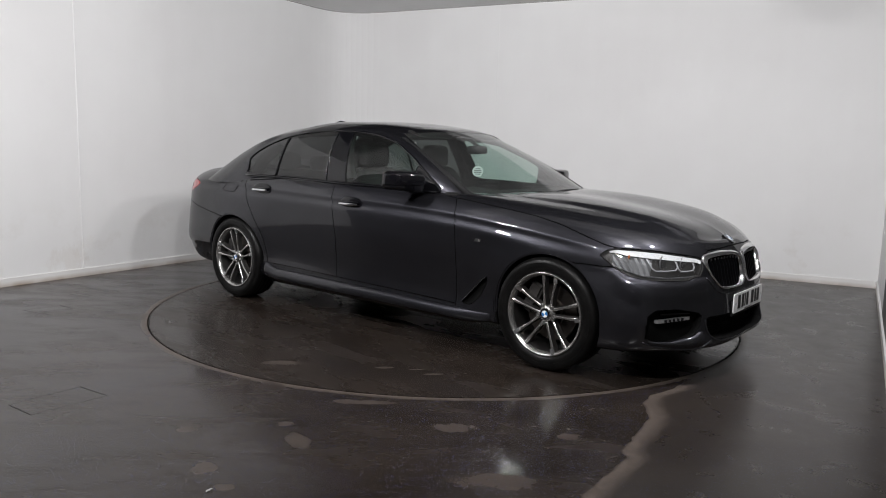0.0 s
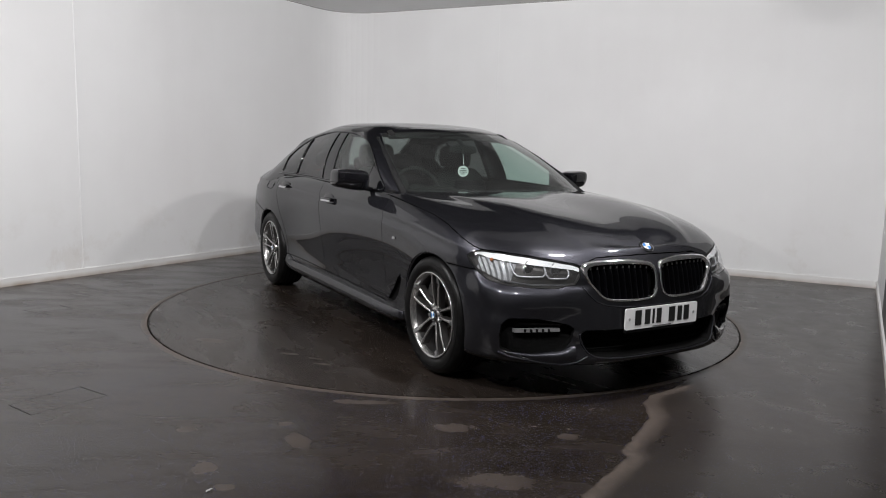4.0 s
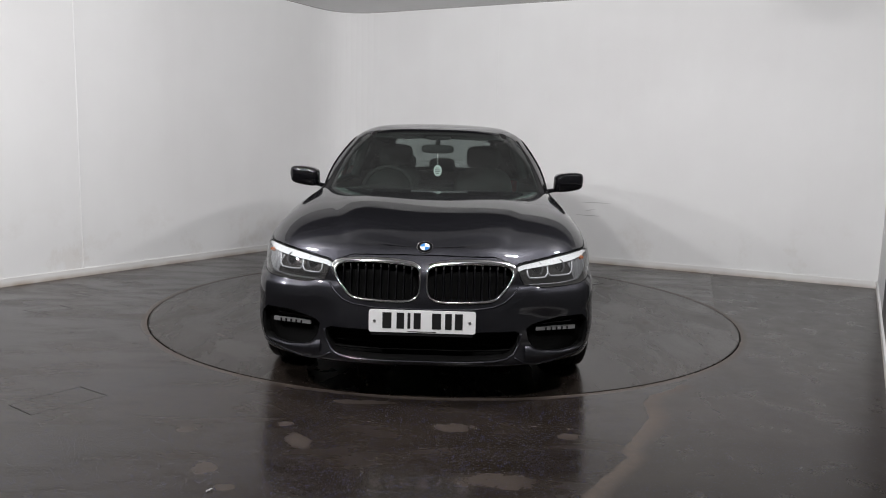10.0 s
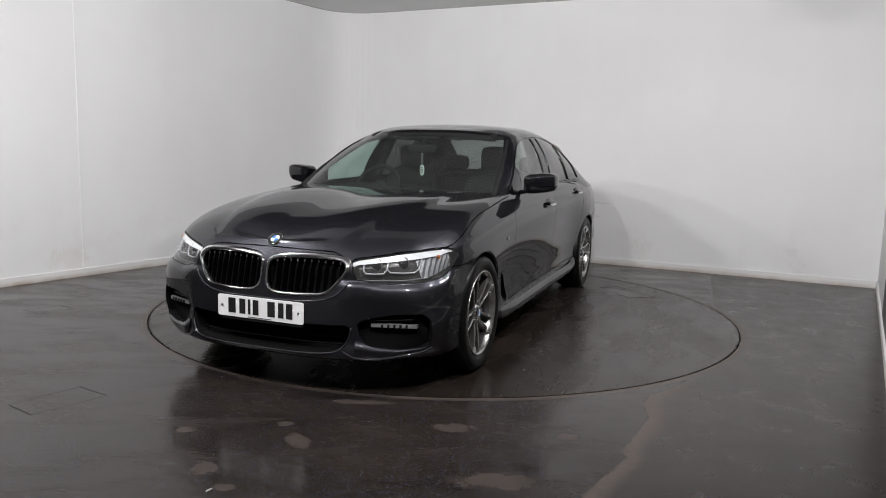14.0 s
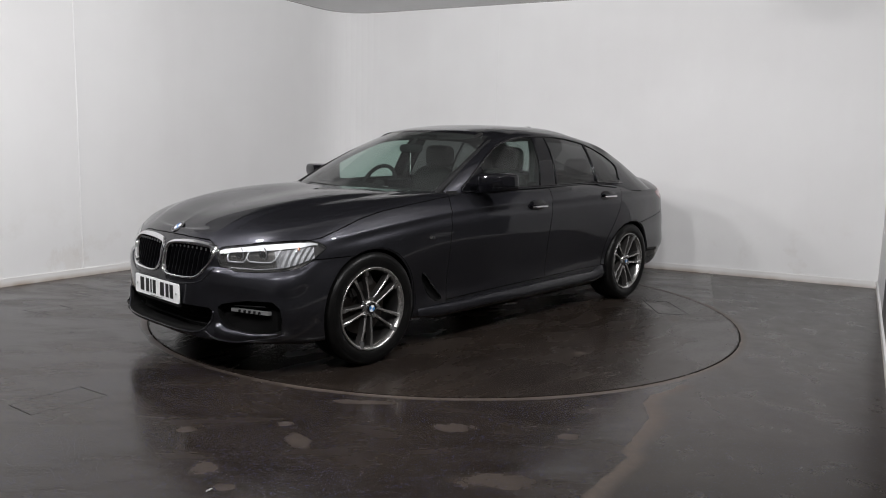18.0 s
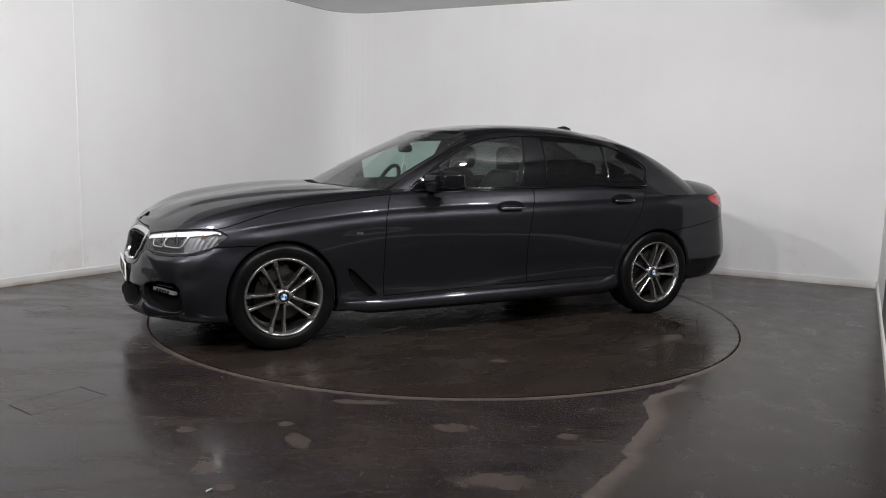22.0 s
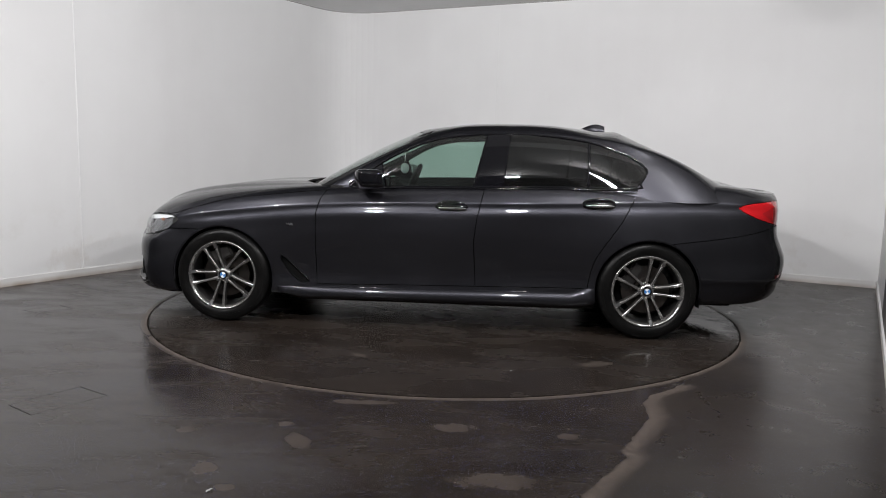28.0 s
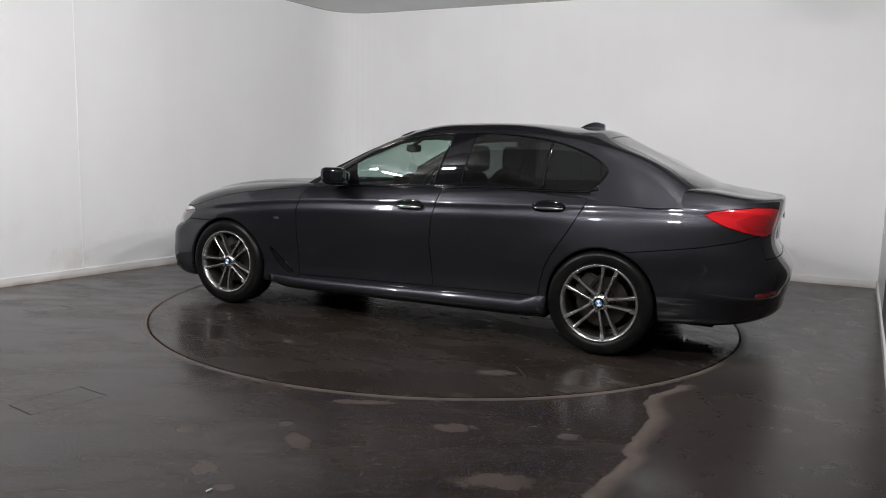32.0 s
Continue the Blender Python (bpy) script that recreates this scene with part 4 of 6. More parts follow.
grille = part("lower_intake", recess(kinds["intake"], 0, .10, (-1, 0, 0)), BLACK_LINER, panels["front_bumper", 0], "black mesh lower air intake")
for side in (1, -1):
    part("side_intake", recess(kinds["side_intake"], side, .055, (-.8, -.5, 0)), BLACK_LINER, panels["front_bumper", 0], "gloss black side air intake")
    part("air_breather", recess(kinds["breather"], side, .018, (0, -1, 0)), BLACK_LINER, panels["front_wing", side], "black air vent behind the front wheel")
    part("rear_reflector", panel_bm(kinds["reflector"], side, .001, .002), RED_DARK, panels["rear_bumper", 0], "small red bumper reflector")

# ---- cabin shell ----
DLO = [(.60, .985), (.51, 1.065), (.40, 1.14), (.28, 1.213), (.12, 1.290), (-.04, 1.337), (-.2, 1.362), (-.36, 1.374), (-.53, 1.379), (-.7, 1.376), (-.89, 1.362), (-1.09, 1.330), (-1.28, 1.273), (-1.39, 1.220), (-1.455, 1.168), (-1.462, 1.13), (-1.415, 1.06), (-1.385, 1.028), (-.9, 1.022), (-.5, 1.012), (0, 1.002), (.3, .992)]
pillar_a = by([.99, 1.13, 1.4], [.335, .37, .42])
pillar_b = by([1.0, 1.37], [-.272, -.362])
pillar_c = by([1.0, 1.37], [-.482, -.522])
divider = by([1.0, 1.34], [-1.062, -1.075])

cabin = net_bm(CABIN_LINES, [16, 14, 18, 24, 28, 20, 16, 14, 14], [14, 14, 5, 8, 8], bow=True)
flank = lambda c, p: (p[:, 0] > 1.7) & (p[:, 0] < 7.3) & (p[:, 1] < 2.6) & (c[:, 1] > .3)
SCREEN_U, BACK_U = 1.88, 7.42
for line in (pillar_a, pillar_b, pillar_c, divider):
    cut(cabin, lambda c, p: c[:, 0] - line(c[:, 2]), lambda c, p: flank(c, p) & (p[:, 1] < 2.2))
cut(cabin, lambda c, p: inside(DLO, c[:, 0], c[:, 2]), flank)
cut(cabin, lambda c, p: p[:, 0] - (SCREEN_U - .05 * p[:, 1]), lambda c, p: (p[:, 1] < 2.4) & (p[:, 0] < 2.5))
cut(cabin, lambda c, p: p[:, 0] - (BACK_U + .04 * p[:, 1]), lambda c, p: (p[:, 1] < 2.4) & (p[:, 0] > 7))
cut(cabin, lambda c, p: p[:, 1] - 1.96, lambda c, p: (p[:, 0] < 2.2) | (p[:, 0] > 7))
cut(cabin, lambda c, p: p[:, 1] - 2.72, lambda c, p: (p[:, 0] > 1.4))


def glazed(c, p):
    return (p[:, 0] > 1.7) & (p[:, 0] < 7.3) & (p[:, 1] < 2.6) & (c[:, 1] > .3) & (inside(DLO, c[:, 0], c[:, 2]) < 0)


CABIN_LOOPS = {
    "sail": lambda c, p: glazed(c, p) & (c[:, 0] > pillar_a(c[:, 2])),
    "front_window": lambda c, p: glazed(c, p) & (c[:, 0] > pillar_b(c[:, 2])),
    "pillar": lambda c, p: glazed(c, p) & (c[:, 0] > pillar_c(c[:, 2])),
    "rear_window": lambda c, p: glazed(c, p) & (c[:, 0] > divider(c[:, 2])),
    "quarter_window": glazed,
}


def cabin_kind(x, y, z, u, v):
    if v < 1.96 and u < SCREEN_U - .05 * v:
        return "windscreen"
    if v < 1.96 and u > BACK_U + .04 * v:
        return "rear_screen"
    if v > 2.72 or (v > 1.96 and (u < 1.6 or u > 7.7)):
        return "roof"
    return "frame"


ckinds = sorted_faces(cabin, cabin_kind, CABIN_LOOPS)
cabin.free()
part("roof", panel_bm(ckinds["roof"], 0, .0015, .004), [PAINT, BLACK_LINER], car, smooth=True)
windscreen = part("windscreen", panel_bm(ckinds["windscreen"], 0, .005, .004), [GLASS_SCREEN, BLACK_GLOSS], car, "clear laminated windscreen", smooth=True)
rear_screen = part("rear_screen", panel_bm(ckinds["rear_screen"], 0, .008, .003), [GLASS_REAR, BLACK_GLOSS], car, "dark tinted rear screen", smooth=True)
for side in (1, -1):
    part("pillar_frame", panel_bm(ckinds["frame"], side, .0012, .004), PAINT, car, smooth=True)
    part("window_pillar", panel_bm(ckinds["pillar"], side, .002, .006), BLACK_GLOSS, car, "gloss black pillar between the door windows", smooth=True)
    part("mirror_sail", panel_bm(ckinds["sail"], side, .002, .006), BLACK_GLOSS, panels["front_door", side], "gloss black mirror base panel", smooth=True)
    for kind, door, mat, text in (("front_window", "front_door", GLASS_FRONT, "pale green front door glass"), ("rear_window", "rear_door", GLASS_DARK, "dark tinted rear door glass"), ("quarter_window", "rear_door", GLASS_DARK, "dark tinted quarter glass")):
        part(kind, panel_bm(ckinds[kind], side, .004, .004), [mat, BLACK_GLOSS], panels[door, side], text, smooth=True)


# ---- tubes and strips ----
def tube(bm, pts, radius, sides=6, closed=False, flat=1.0):
    """A round bar along a polyline; flat squeezes it sideways."""
    pts = [Vector(p) for p in pts]
    n = len(pts)
    rings = []
    up = None
    for i, p in enumerate(pts):
        a = pts[i - 1] if (i or closed) else p
        b = pts[(i + 1) % n] if (i + 1 < n or closed) else p
        d = (b - a).normalized()
        ref = Vector((0, 0, 1)) if abs(d.z) < .9 else Vector((1, 0, 0))
        if up is not None:
            ref = up
        s = d.cross(ref).normalized()
        up = s.cross(d).normalized()
        rings.append([bm.verts.new(p + s * math.cos(2 * math.pi * k / sides) * radius + up * math.sin(2 * math.pi * k / sides) * radius * flat) for k in range(sides)])
    for i in range(n if closed else n - 1):
        q, r = rings[i], rings[(i + 1) % n]
        for k in range(sides):
            bm.faces.new((q[k], q[(k + 1) % sides], r[(k + 1) % sides], r[k]))
    if not closed:
        bm.faces.new(rings[0][::-1])
        bm.faces.new(rings[-1])


def blob(bm, centre, size, power=2.6, rings=16, sides=24):
    """A rounded box (superellipsoid)."""
    f = lambda q: math.copysign(abs(q) ** (2 / power), q)
    rows = []
    for i in range(rings + 1):
        a = -math.pi / 2 + math.pi * i / rings
        rows.append([bm.verts.new((centre[0] + size[0] / 2 * f(math.cos(a)) * f(math.cos(b)), centre[1] + size[1] / 2 * f(math.cos(a)) * f(math.sin(b)), centre[2] + size[2] / 2 * f(math.sin(a)))) for b in [2 * math.pi * k / sides for k in range(sides)]])
    for i in range(rings):
        for k in range(sides):
            bm.faces.new((rows[i][k], rows[i][(k + 1) % sides], rows[i + 1][(k + 1) % sides], rows[i + 1][k]))
    bmesh.ops.remove_doubles(bm, verts=[v for row in (rows[0], rows[-1]) for v in row], dist=1e-4)


BODY_NET = lofted(BODY_LINES, [24] * 14, [12] * 8, creased)
CABIN_NET = lofted(CABIN_LINES, [24] * 9, [16] * 5, bow=True)


def side_y(x, z, net=BODY_NET[0]):
    """The half width of the shell at x and z (on its flanks)."""
    part_net = net[net.shape[0] // 4:]
    d = np.hypot(net[:, :, 0] - x, net[:, :, 2] - z) + np.where(net[:, :, 1] < .4, 9, 0)
    i = np.argsort(d, axis=None)[:4]
    w = 1 / (d.flat[i] + 1e-4)
    return float((net[:, :, 1].flat[i] * w).sum() / w.sum())


# ---- points on the shell ----
def skin_uz(u, z, inset=0.0):
    """The shell's point at lengthwise parameter u and height z, sunk by inset."""
    net = BODY_NET[0]

    def row(w):
        i = min(max(w, 0.0) * 24, net.shape[0] - 1.001)
        a = i - int(i)
        line = net[int(i)] * (1 - a) + net[int(i) + 1] * a
        j = slice(12, 12 * 6 + 4)
        return np.array([np.interp(z, line[j, 2], line[j, 0]), np.interp(z, line[j, 2], line[j, 1]), z])
    p = row(u)
    if inset:
        d = row(u + .03) - row(u - .03)
        n = np.array([-d[1], d[0], 0])
        n = n / max(1e-6, np.linalg.norm(n))
        p = p + n * inset * (1 if n @ np.array([-p[0], -p[1], 0]) > 0 else -1)
    return Vector(p)


def nose_at(y, z, inset=0.0):
    us = np.linspace(0.0, 3.9, 79)
    ys = [skin_uz(u, z).y for u in us]
    return skin_uz(float(np.interp(abs(y), ys, us)), z, inset)


def flip(p, side):
    return Vector((p[0], p[1] * side, p[2]))


def disc(bm, m, radius, depth, sides=32, bevel=0.0):
    r = bmesh.ops.create_cone(bm, cap_ends=True, segments=sides, radius1=radius, radius2=radius - bevel, depth=depth, matrix=m)
    return r["verts"]


def roundel(parent, m, r):
    """A round emblem: dark ring with a bright rim round a quartered blue and white field; local z looks out."""
    bm = bmesh.new()
    disc(bm, m @ Matrix.Translation((0, 0, .001)), r, .006, 32, .002)
    ring = part("emblem", bm, BLACK_GLOSS, parent, "round emblem with blue and white quarters")
    bm = bmesh.new()
    tube(bm, [m @ Vector((r * .97 * math.cos(a), r * .97 * math.sin(a), .004)) for a in [2 * math.pi * i / 28 for i in range(28)]], r * .045, 6, True)
    tube(bm, [m @ Vector((r * .62 * math.cos(a), r * .62 * math.sin(a), .0045)) for a in [2 * math.pi * i / 24 for i in range(24)]], r * .05, 6, True)
    part("emblem_rim", bm, CHROME, parent, "chrome emblem rim", smooth=True)
    for colour, mat in ((0, BADGE_BLUE), (1, BADGE_WHITE)):
        bm = bmesh.new()
        for q in range(2):
            a0 = math.pi / 2 * (2 * q + colour)
            c = bm.verts.new(m @ Vector((0, 0, .0055)))
            arc = [bm.verts.new(m @ Vector((r * .6 * math.cos(a0 + math.pi / 2 * k / 8), r * .6 * math.sin(a0 + math.pi / 2 * k / 8), .0055))) for k in range(9)]
            for k in range(8):
                bm.faces.new((c, arc[k], arc[k + 1]))
        part("emblem_field", bm, mat, parent)


# ---- wheels ----
def lathe(bm, profile, sides=64, close=False):
    """Turns a profile of (radius, y) round the y axis."""
    rows = [[bm.verts.new((r * math.cos(2 * math.pi * k / sides), y, r * math.sin(2 * math.pi * k / sides))) for k in range(sides)] for r, y in profile]
    for i in range(len(rows) if close else len(rows) - 1):
        a, b = rows[i], rows[(i + 1) % len(rows)]
        for k in range(sides):
            bm.faces.new((a[k], b[k], b[(k + 1) % sides], a[(k + 1) % sides]))


def build_wheel():
    """One wheel; its outer face looks along +y, its axle is the origin."""
    bm = bmesh.new()
    lathe(bm, [(.246, .098), (.246, .112), (.243, .116), (.236, .114), (.229, .106), (.222, .085), (.215, .03), (.208, -.09), (.23, -.11), (.243, -.115), (.246, -.10), (.225, -.085), (.225, .07)], 72, True)
    for f in bm.faces:
        c = f.calc_center_median()
        f.material_index = 1 if c.y < .088 else 0
    rim = part("wheel", bm, [ALLOY, BARREL], car, "grey double-spoke alloy wheel", smooth=True)
    bm = bmesh.new()
    lathe(bm, [(.243, .104), (.252, .112), (.27, .119), (.292, .121), (.312, .116), (.325, .105), (.331, .092), (.334, .06), (.3345, 0), (.334, -.06), (.331, -.092), (.312, -.116), (.28, -.12), (.245, -.105)], 96, True)
    tyre = part("tyre", bm, RUBBER, rim, "black road tyre", smooth=True)
    for gy in (-.055, -.018, .018, .055):
        bm = bmesh.new()
        lathe(bm, [(.335, gy - .004), (.3352, gy - .004), (.3352, gy + .004), (.335, gy + .004)], 64, True)
        part("tread_groove", bm, BLACK_LINER, rim)
    bm = bmesh.new()
    lathe(bm, [(.285, .1215), (.300, .1205), (.300, .119), (.285, .120)], 96, True)
    part("sidewall_rib", bm, RUBBER, rim)
    # ten spokes in pairs; each one a tapering bar with a ridge
    for pair in range(5):
        for s in (-1, 1):
            a = math.radians(72 * pair)
            bm = bmesh.new()
            rows = []
            for k in range(9):
                t = k / 8
                r = .045 + (.236 - .045) * t
                off = s * (.021 + .025 * t ** 1.3)
                half = .0098 - .0036 * math.sin(math.pi * min(1, t * 1.1)) + .002 * t
                crest = .082 + .022 * t ** 1.6 + .008 * math.sin(math.pi * t) + (.005 if k >= 8 else 0)
                ring = []
                for dx, dy in ((-half * 1.25, crest - .045), (-half, crest - .004), (-half * .45, crest), (half * .45, crest), (half, crest - .004), (half * 1.25, crest - .045)):
                    px, pz = r, off + dx
                    ring.append(bm.verts.new((px * math.cos(a) - pz * math.sin(a), dy, px * math.sin(a) + pz * math.cos(a))))
                rows.append(ring)
            for k in range(8):
                for j in range(5):
                    bm.faces.new((rows[k][j], rows[k][j + 1], rows[k + 1][j + 1], rows[k + 1][j]))
            bm.faces.new(rows[0])
            bm.faces.new(rows[-1][::-1])
            bmesh.ops.recalc_face_normals(bm, faces=bm.faces)
            for f in bm.faces:
                f.material_index = 0 if f.normal.y > .6 else 1
            part("spoke", bm, [ALLOY, ALLOY_DARK], rim)
    # bright cut face at the outer end of one spoke in each pair
    for pair in range(5):
        a = math.radians(72 * pair)
        bm = bmesh.new()
        rows = []
        for r, y0 in ((.196, .1065), (.222, .1135), (.236, .1155)):
            rows.append([bm.verts.new((r * math.cos(a) - q * math.sin(a), y0, r * math.sin(a) + q * math.cos(a))) for q in (.031 + .035 * (r - .196), .043 + .035 * (r - .196), .053 + .035 * (r - .196))])
        for j in range(2):
            for k in range(2):
                bm.faces.new((rows[j][k], rows[j][k + 1], rows[j + 1][k + 1], rows[j + 1][k]))
        r = bmesh.ops.extrude_face_region(bm, geom=list(bm.faces))
        for g in r["geom"]:
            if isinstance(g, bmesh.types.BMVert):
                g.co.y -= .012
        bmesh.ops.recalc_face_normals(bm, faces=bm.faces)
        part("spoke_tip", bm, SATIN, rim, "bright machined spoke end")
    bm = bmesh.new()
    lathe(bm, [(.0, .05), (.052, .05), (.054, .068), (.046, .083), (.036, .090), (.0, .092)], 40)
    part("hub", bm, ALLOY, rim, smooth=True)
    roundel(rim, Matrix.Translation((0, .093, 0)) @ Matrix.Rotation(-math.pi / 2, 4, "X"), .034)
    for k in range(5):
        a = math.radians(72 * k + 36)
        bm = bmesh.new()
        disc(bm, Matrix.Translation((.056 * math.cos(a), .083, .056 * math.sin(a))) @ Matrix.Rotation(math.pi / 2, 4, "X"), .009, .02, 6)
        part("wheel_bolt", bm, SATIN, rim)
    bm = bmesh.new()
    lathe(bm, [(.06, -.015), (.165, -.015), (.165, .012), (.085, .012), (.08, .03), (.06, .03)], 56, True)
    part("brake_disc", bm, DISC, rim, "worn steel brake disc", smooth=False)
    bm = bmesh.new()
    box(bm, .14, 0.02, .02, .085, .075, .19, .014)
    part("brake_caliper", bm, ALLOY_DARK, rim, "dark grey brake caliper")
    bm = bmesh.new()
    lathe(bm, [(0, -.07), (.205, -.07)], 40)
    part("wheel_back", bm, BLACK_LINER, rim)
    bm = bmesh.new()
    tube(bm, [(.195, .085, .02), (.21, .09, .03)], .004, 6)
    part("valve", bm, BLACK, rim)
    return rim


def turned(x, y, phase):
    return pose(x, y, WHEEL_R, 0, 0, 0 if y > 0 else 180) @ Matrix.Rotation(-math.radians(phase), 4, "Y")


wheel = build_wheel()
wheel.matrix_basis = turned(AXLE, .797, 65)
for wx, wy, phase in ((-AXLE, .807, 33.5), (AXLE, -.797, 25), (-AXLE, -.807, 13)):
    copy_thing(wheel, turned(wx, wy, phase))

# ---- arches, underside, skirts ----
for side in (1, -1):
    for wx, wing in ((AXLE, "front_wing"), (-AXLE, "rear_wing")):
        bm = bmesh.new()
        for y0, y1, r in ((.52, .885, .37),):
            arcs = []
            for y in (y0, y1):
                arcs.append([bm.verts.new((wx + r * math.cos(a), y * side, WHEEL_R + r * math.sin(a))) for a in [math.radians(-17 + 214 * k / 32) for k in range(33)]])
            for k in range(32):
                bm.faces.new((arcs[0][k], arcs[0][k + 1], arcs[1][k + 1], arcs[1][k]))
            bm.faces.new([v for v in arcs[0]])
        part("wheel_liner", bm, BLACK_LINER, car, "black plastic wheel arch liner")
        bm = bmesh.new()
        pts = []
        for k in range(41):
            a = math.radians(-8 + 196 * k / 40)
            x, z = wx + ARCH_R * math.cos(a), WHEEL_R + ARCH_R * math.sin(a)
            pts.append((x, (side_y(x, max(z, .26)) - .012) * side, z))
        tube(bm, pts, .009, 6)
        part("arch_lip", bm, PAINT, panels[wing, side], smooth=True)
    # dark seals behind the door gaps
    for line, z0, z1 in ((door_front, .30, .93), (door_mid, .31, .96), (door_rear, .34, .97)):
        bm = bmesh.new()
        tube(bm, [(float(line(z)), (side_y(float(line(z)), z) - .030) * side, z) for z in np.linspace(z0, z1, 14)], .014, 6)
        part("door_seal", bm, BLACK_LINER, car)
    # side skirt with its flared rear end
    bm = bmesh.new()
    rows = []
    for k in range(41):
        t = k / 40
        x = 1.09 - 2.225 * t
        lift = .008 + .032 * t + .040 * min(1, max(0, (t - .93) / .035)) ** 1.3
        nose = min(1, t / .14)
        dip = .050 * (1 - min(1, t / .10)) ** 2
        rows.append([bm.verts.new((x, y * side, z)) for y, z in ((.84, .262 + lift), (.886, .262 + lift), (.888 + .010 * nose, .256 + lift * .95), (.889 + .018 * nose, .240 + lift * .85), (.889 + .024 * nose, .222 + lift * .65), (.888 + .021 * nose, .208 + lift * .4 + dip * .3), (.868, .178 + lift * .2 + dip), (.74, .178 + lift * .2 + dip))])
    for k in range(40):
        for j in range(7):
            q = (rows[k][j], rows[k][j + 1], rows[k + 1][j + 1], rows[k + 1][j])
            bm.faces.new(q)
    bm.faces.new(rows[0])
    bm.faces.new(rows[-1][::-1])
    bmesh.ops.recalc_face_normals(bm, faces=bm.faces)
    part("side_skirt", bm, PAINT, car, "dark grey moulded side skirt", smooth=True)
bm = bmesh.new()
box(bm, 0, 0, .215, 4.3, 1.16, .05, .01)
box(bm, 0, 0, .215, 2.05, 1.56, .05, .01)
part("underbody", bm, BLACK_LINER, car, "black underbody tray")
bm = bmesh.new()
box(bm, -2.15, 0, .315, .36, 1.1, .1, .03)
part("rear_diffuser", bm, BLACK, car, "black rear diffuser")

# ---- kidney grilles ----
for side in (1, -1):
    bm = recess(kinds["kidney"], side, .06, (-1, 0, 0))
    pocket = part("kidney_grille", bm, BLACK_LINER, car, "black kidney grille with a chrome frame")
    # the frame: a bevelled band, broad above and at its outer end, narrow below
    bm = bmesh.new()
    rows = []
    for o, i in zip(KIDNEY_OUT, KIDNEY_IN):
        o = o * .88 + i * .12
        po, pi, pm = nose_at(*o), nose_at(*i), nose_at(*(o * .35 + i * .65))
        rows.append([bm.verts.new(flip(q, side)) for q in (po + Vector((-.006, 0, 0)), po + Vector((.004, 0, 0)), po + (pm - po) * .3 + Vector((.010, 0, 0)), pm + Vector((.011, 0, 0)), pi + Vector((.006, 0, 0)), pi + Vector((-.03, 0, 0)))])
    for k in range(len(rows)):
        for j in range(5):
            bm.faces.new((rows[k][j], rows[k][j + 1], rows[(k + 1) % len(rows)][j + 1], rows[(k + 1) % len(rows)][j]))
    bmesh.ops.recalc_face_normals(bm, faces=bm.faces)
    part("grille_frame", bm, CHROME, pocket, "polished chrome grille frame", smooth=True)
    for k in range(10):
        y = .060 + .0385 * k
        zs = [z for yy, z in KIDNEY_IN if abs(yy - y) < .035]
        z0, z1 = min(zs) - .002, max(zs) + .002
        if y > .39:
            z0 = max(z0, .585)
        bm = bmesh.new()
        pts = [nose_at(y, z0 + (z1 - z0) * j / 6, .020) for j in range(7)]
        rows = [[bm.verts.new(flip(p + Vector(d), side)) for d in ((.006, -.003, 0), (.006, .003, 0), (-.034, .006, 0), (-.034, -.006, 0))] for p in pts]
        for j in range(6):
            for c in range(4):
                bm.faces.new((rows[j][c], rows[j][(c + 1) % 4], rows[j + 1][(c + 1) % 4], rows[j + 1][c]))
        bm.faces.new(rows[0])
        bm.faces.new(rows[-1][::-1])
        bmesh.ops.recalc_face_normals(bm, faces=bm.faces)
        part("grille_slat", bm, GRILLE_BLACK, pocket)
        bm = bmesh.new()
        p = nose_at(y, z1 - .018, .010)
        box(bm, p.x, p.y * side, p.z, .006, .005, .012)
        part("slat_tip", bm, SATIN, pocket)

# bars in the lower intake
for k in range(3):
    z = .270 + .034 * k
    bm = bmesh.new()
    tube(bm, [(nose_at(.44 * s / 8, z).x - .07, .44 * s / 8, z) for s in range(-8, 9)], .0045, 4)
    part("intake_bar", bm, BLACK_LINER, panels["front_bumper", 0])


def dense_line(pts, n=4):
    return [(y0 + (y1 - y0) * k / n, z0 + (z1 - z0) * k / n) for (y0, z0), (y1, z1) in zip(pts, pts[1:]) for k in range(n)] + [pts[-1]]


def lip(points, radius, name, mat=None):
    """A rounded bead along the bumper."""
    bm = bmesh.new()
    tube(bm, points, radius, 8)
    part(name, bm, mat or PAINT, panels["front_bumper", 0], smooth=True)


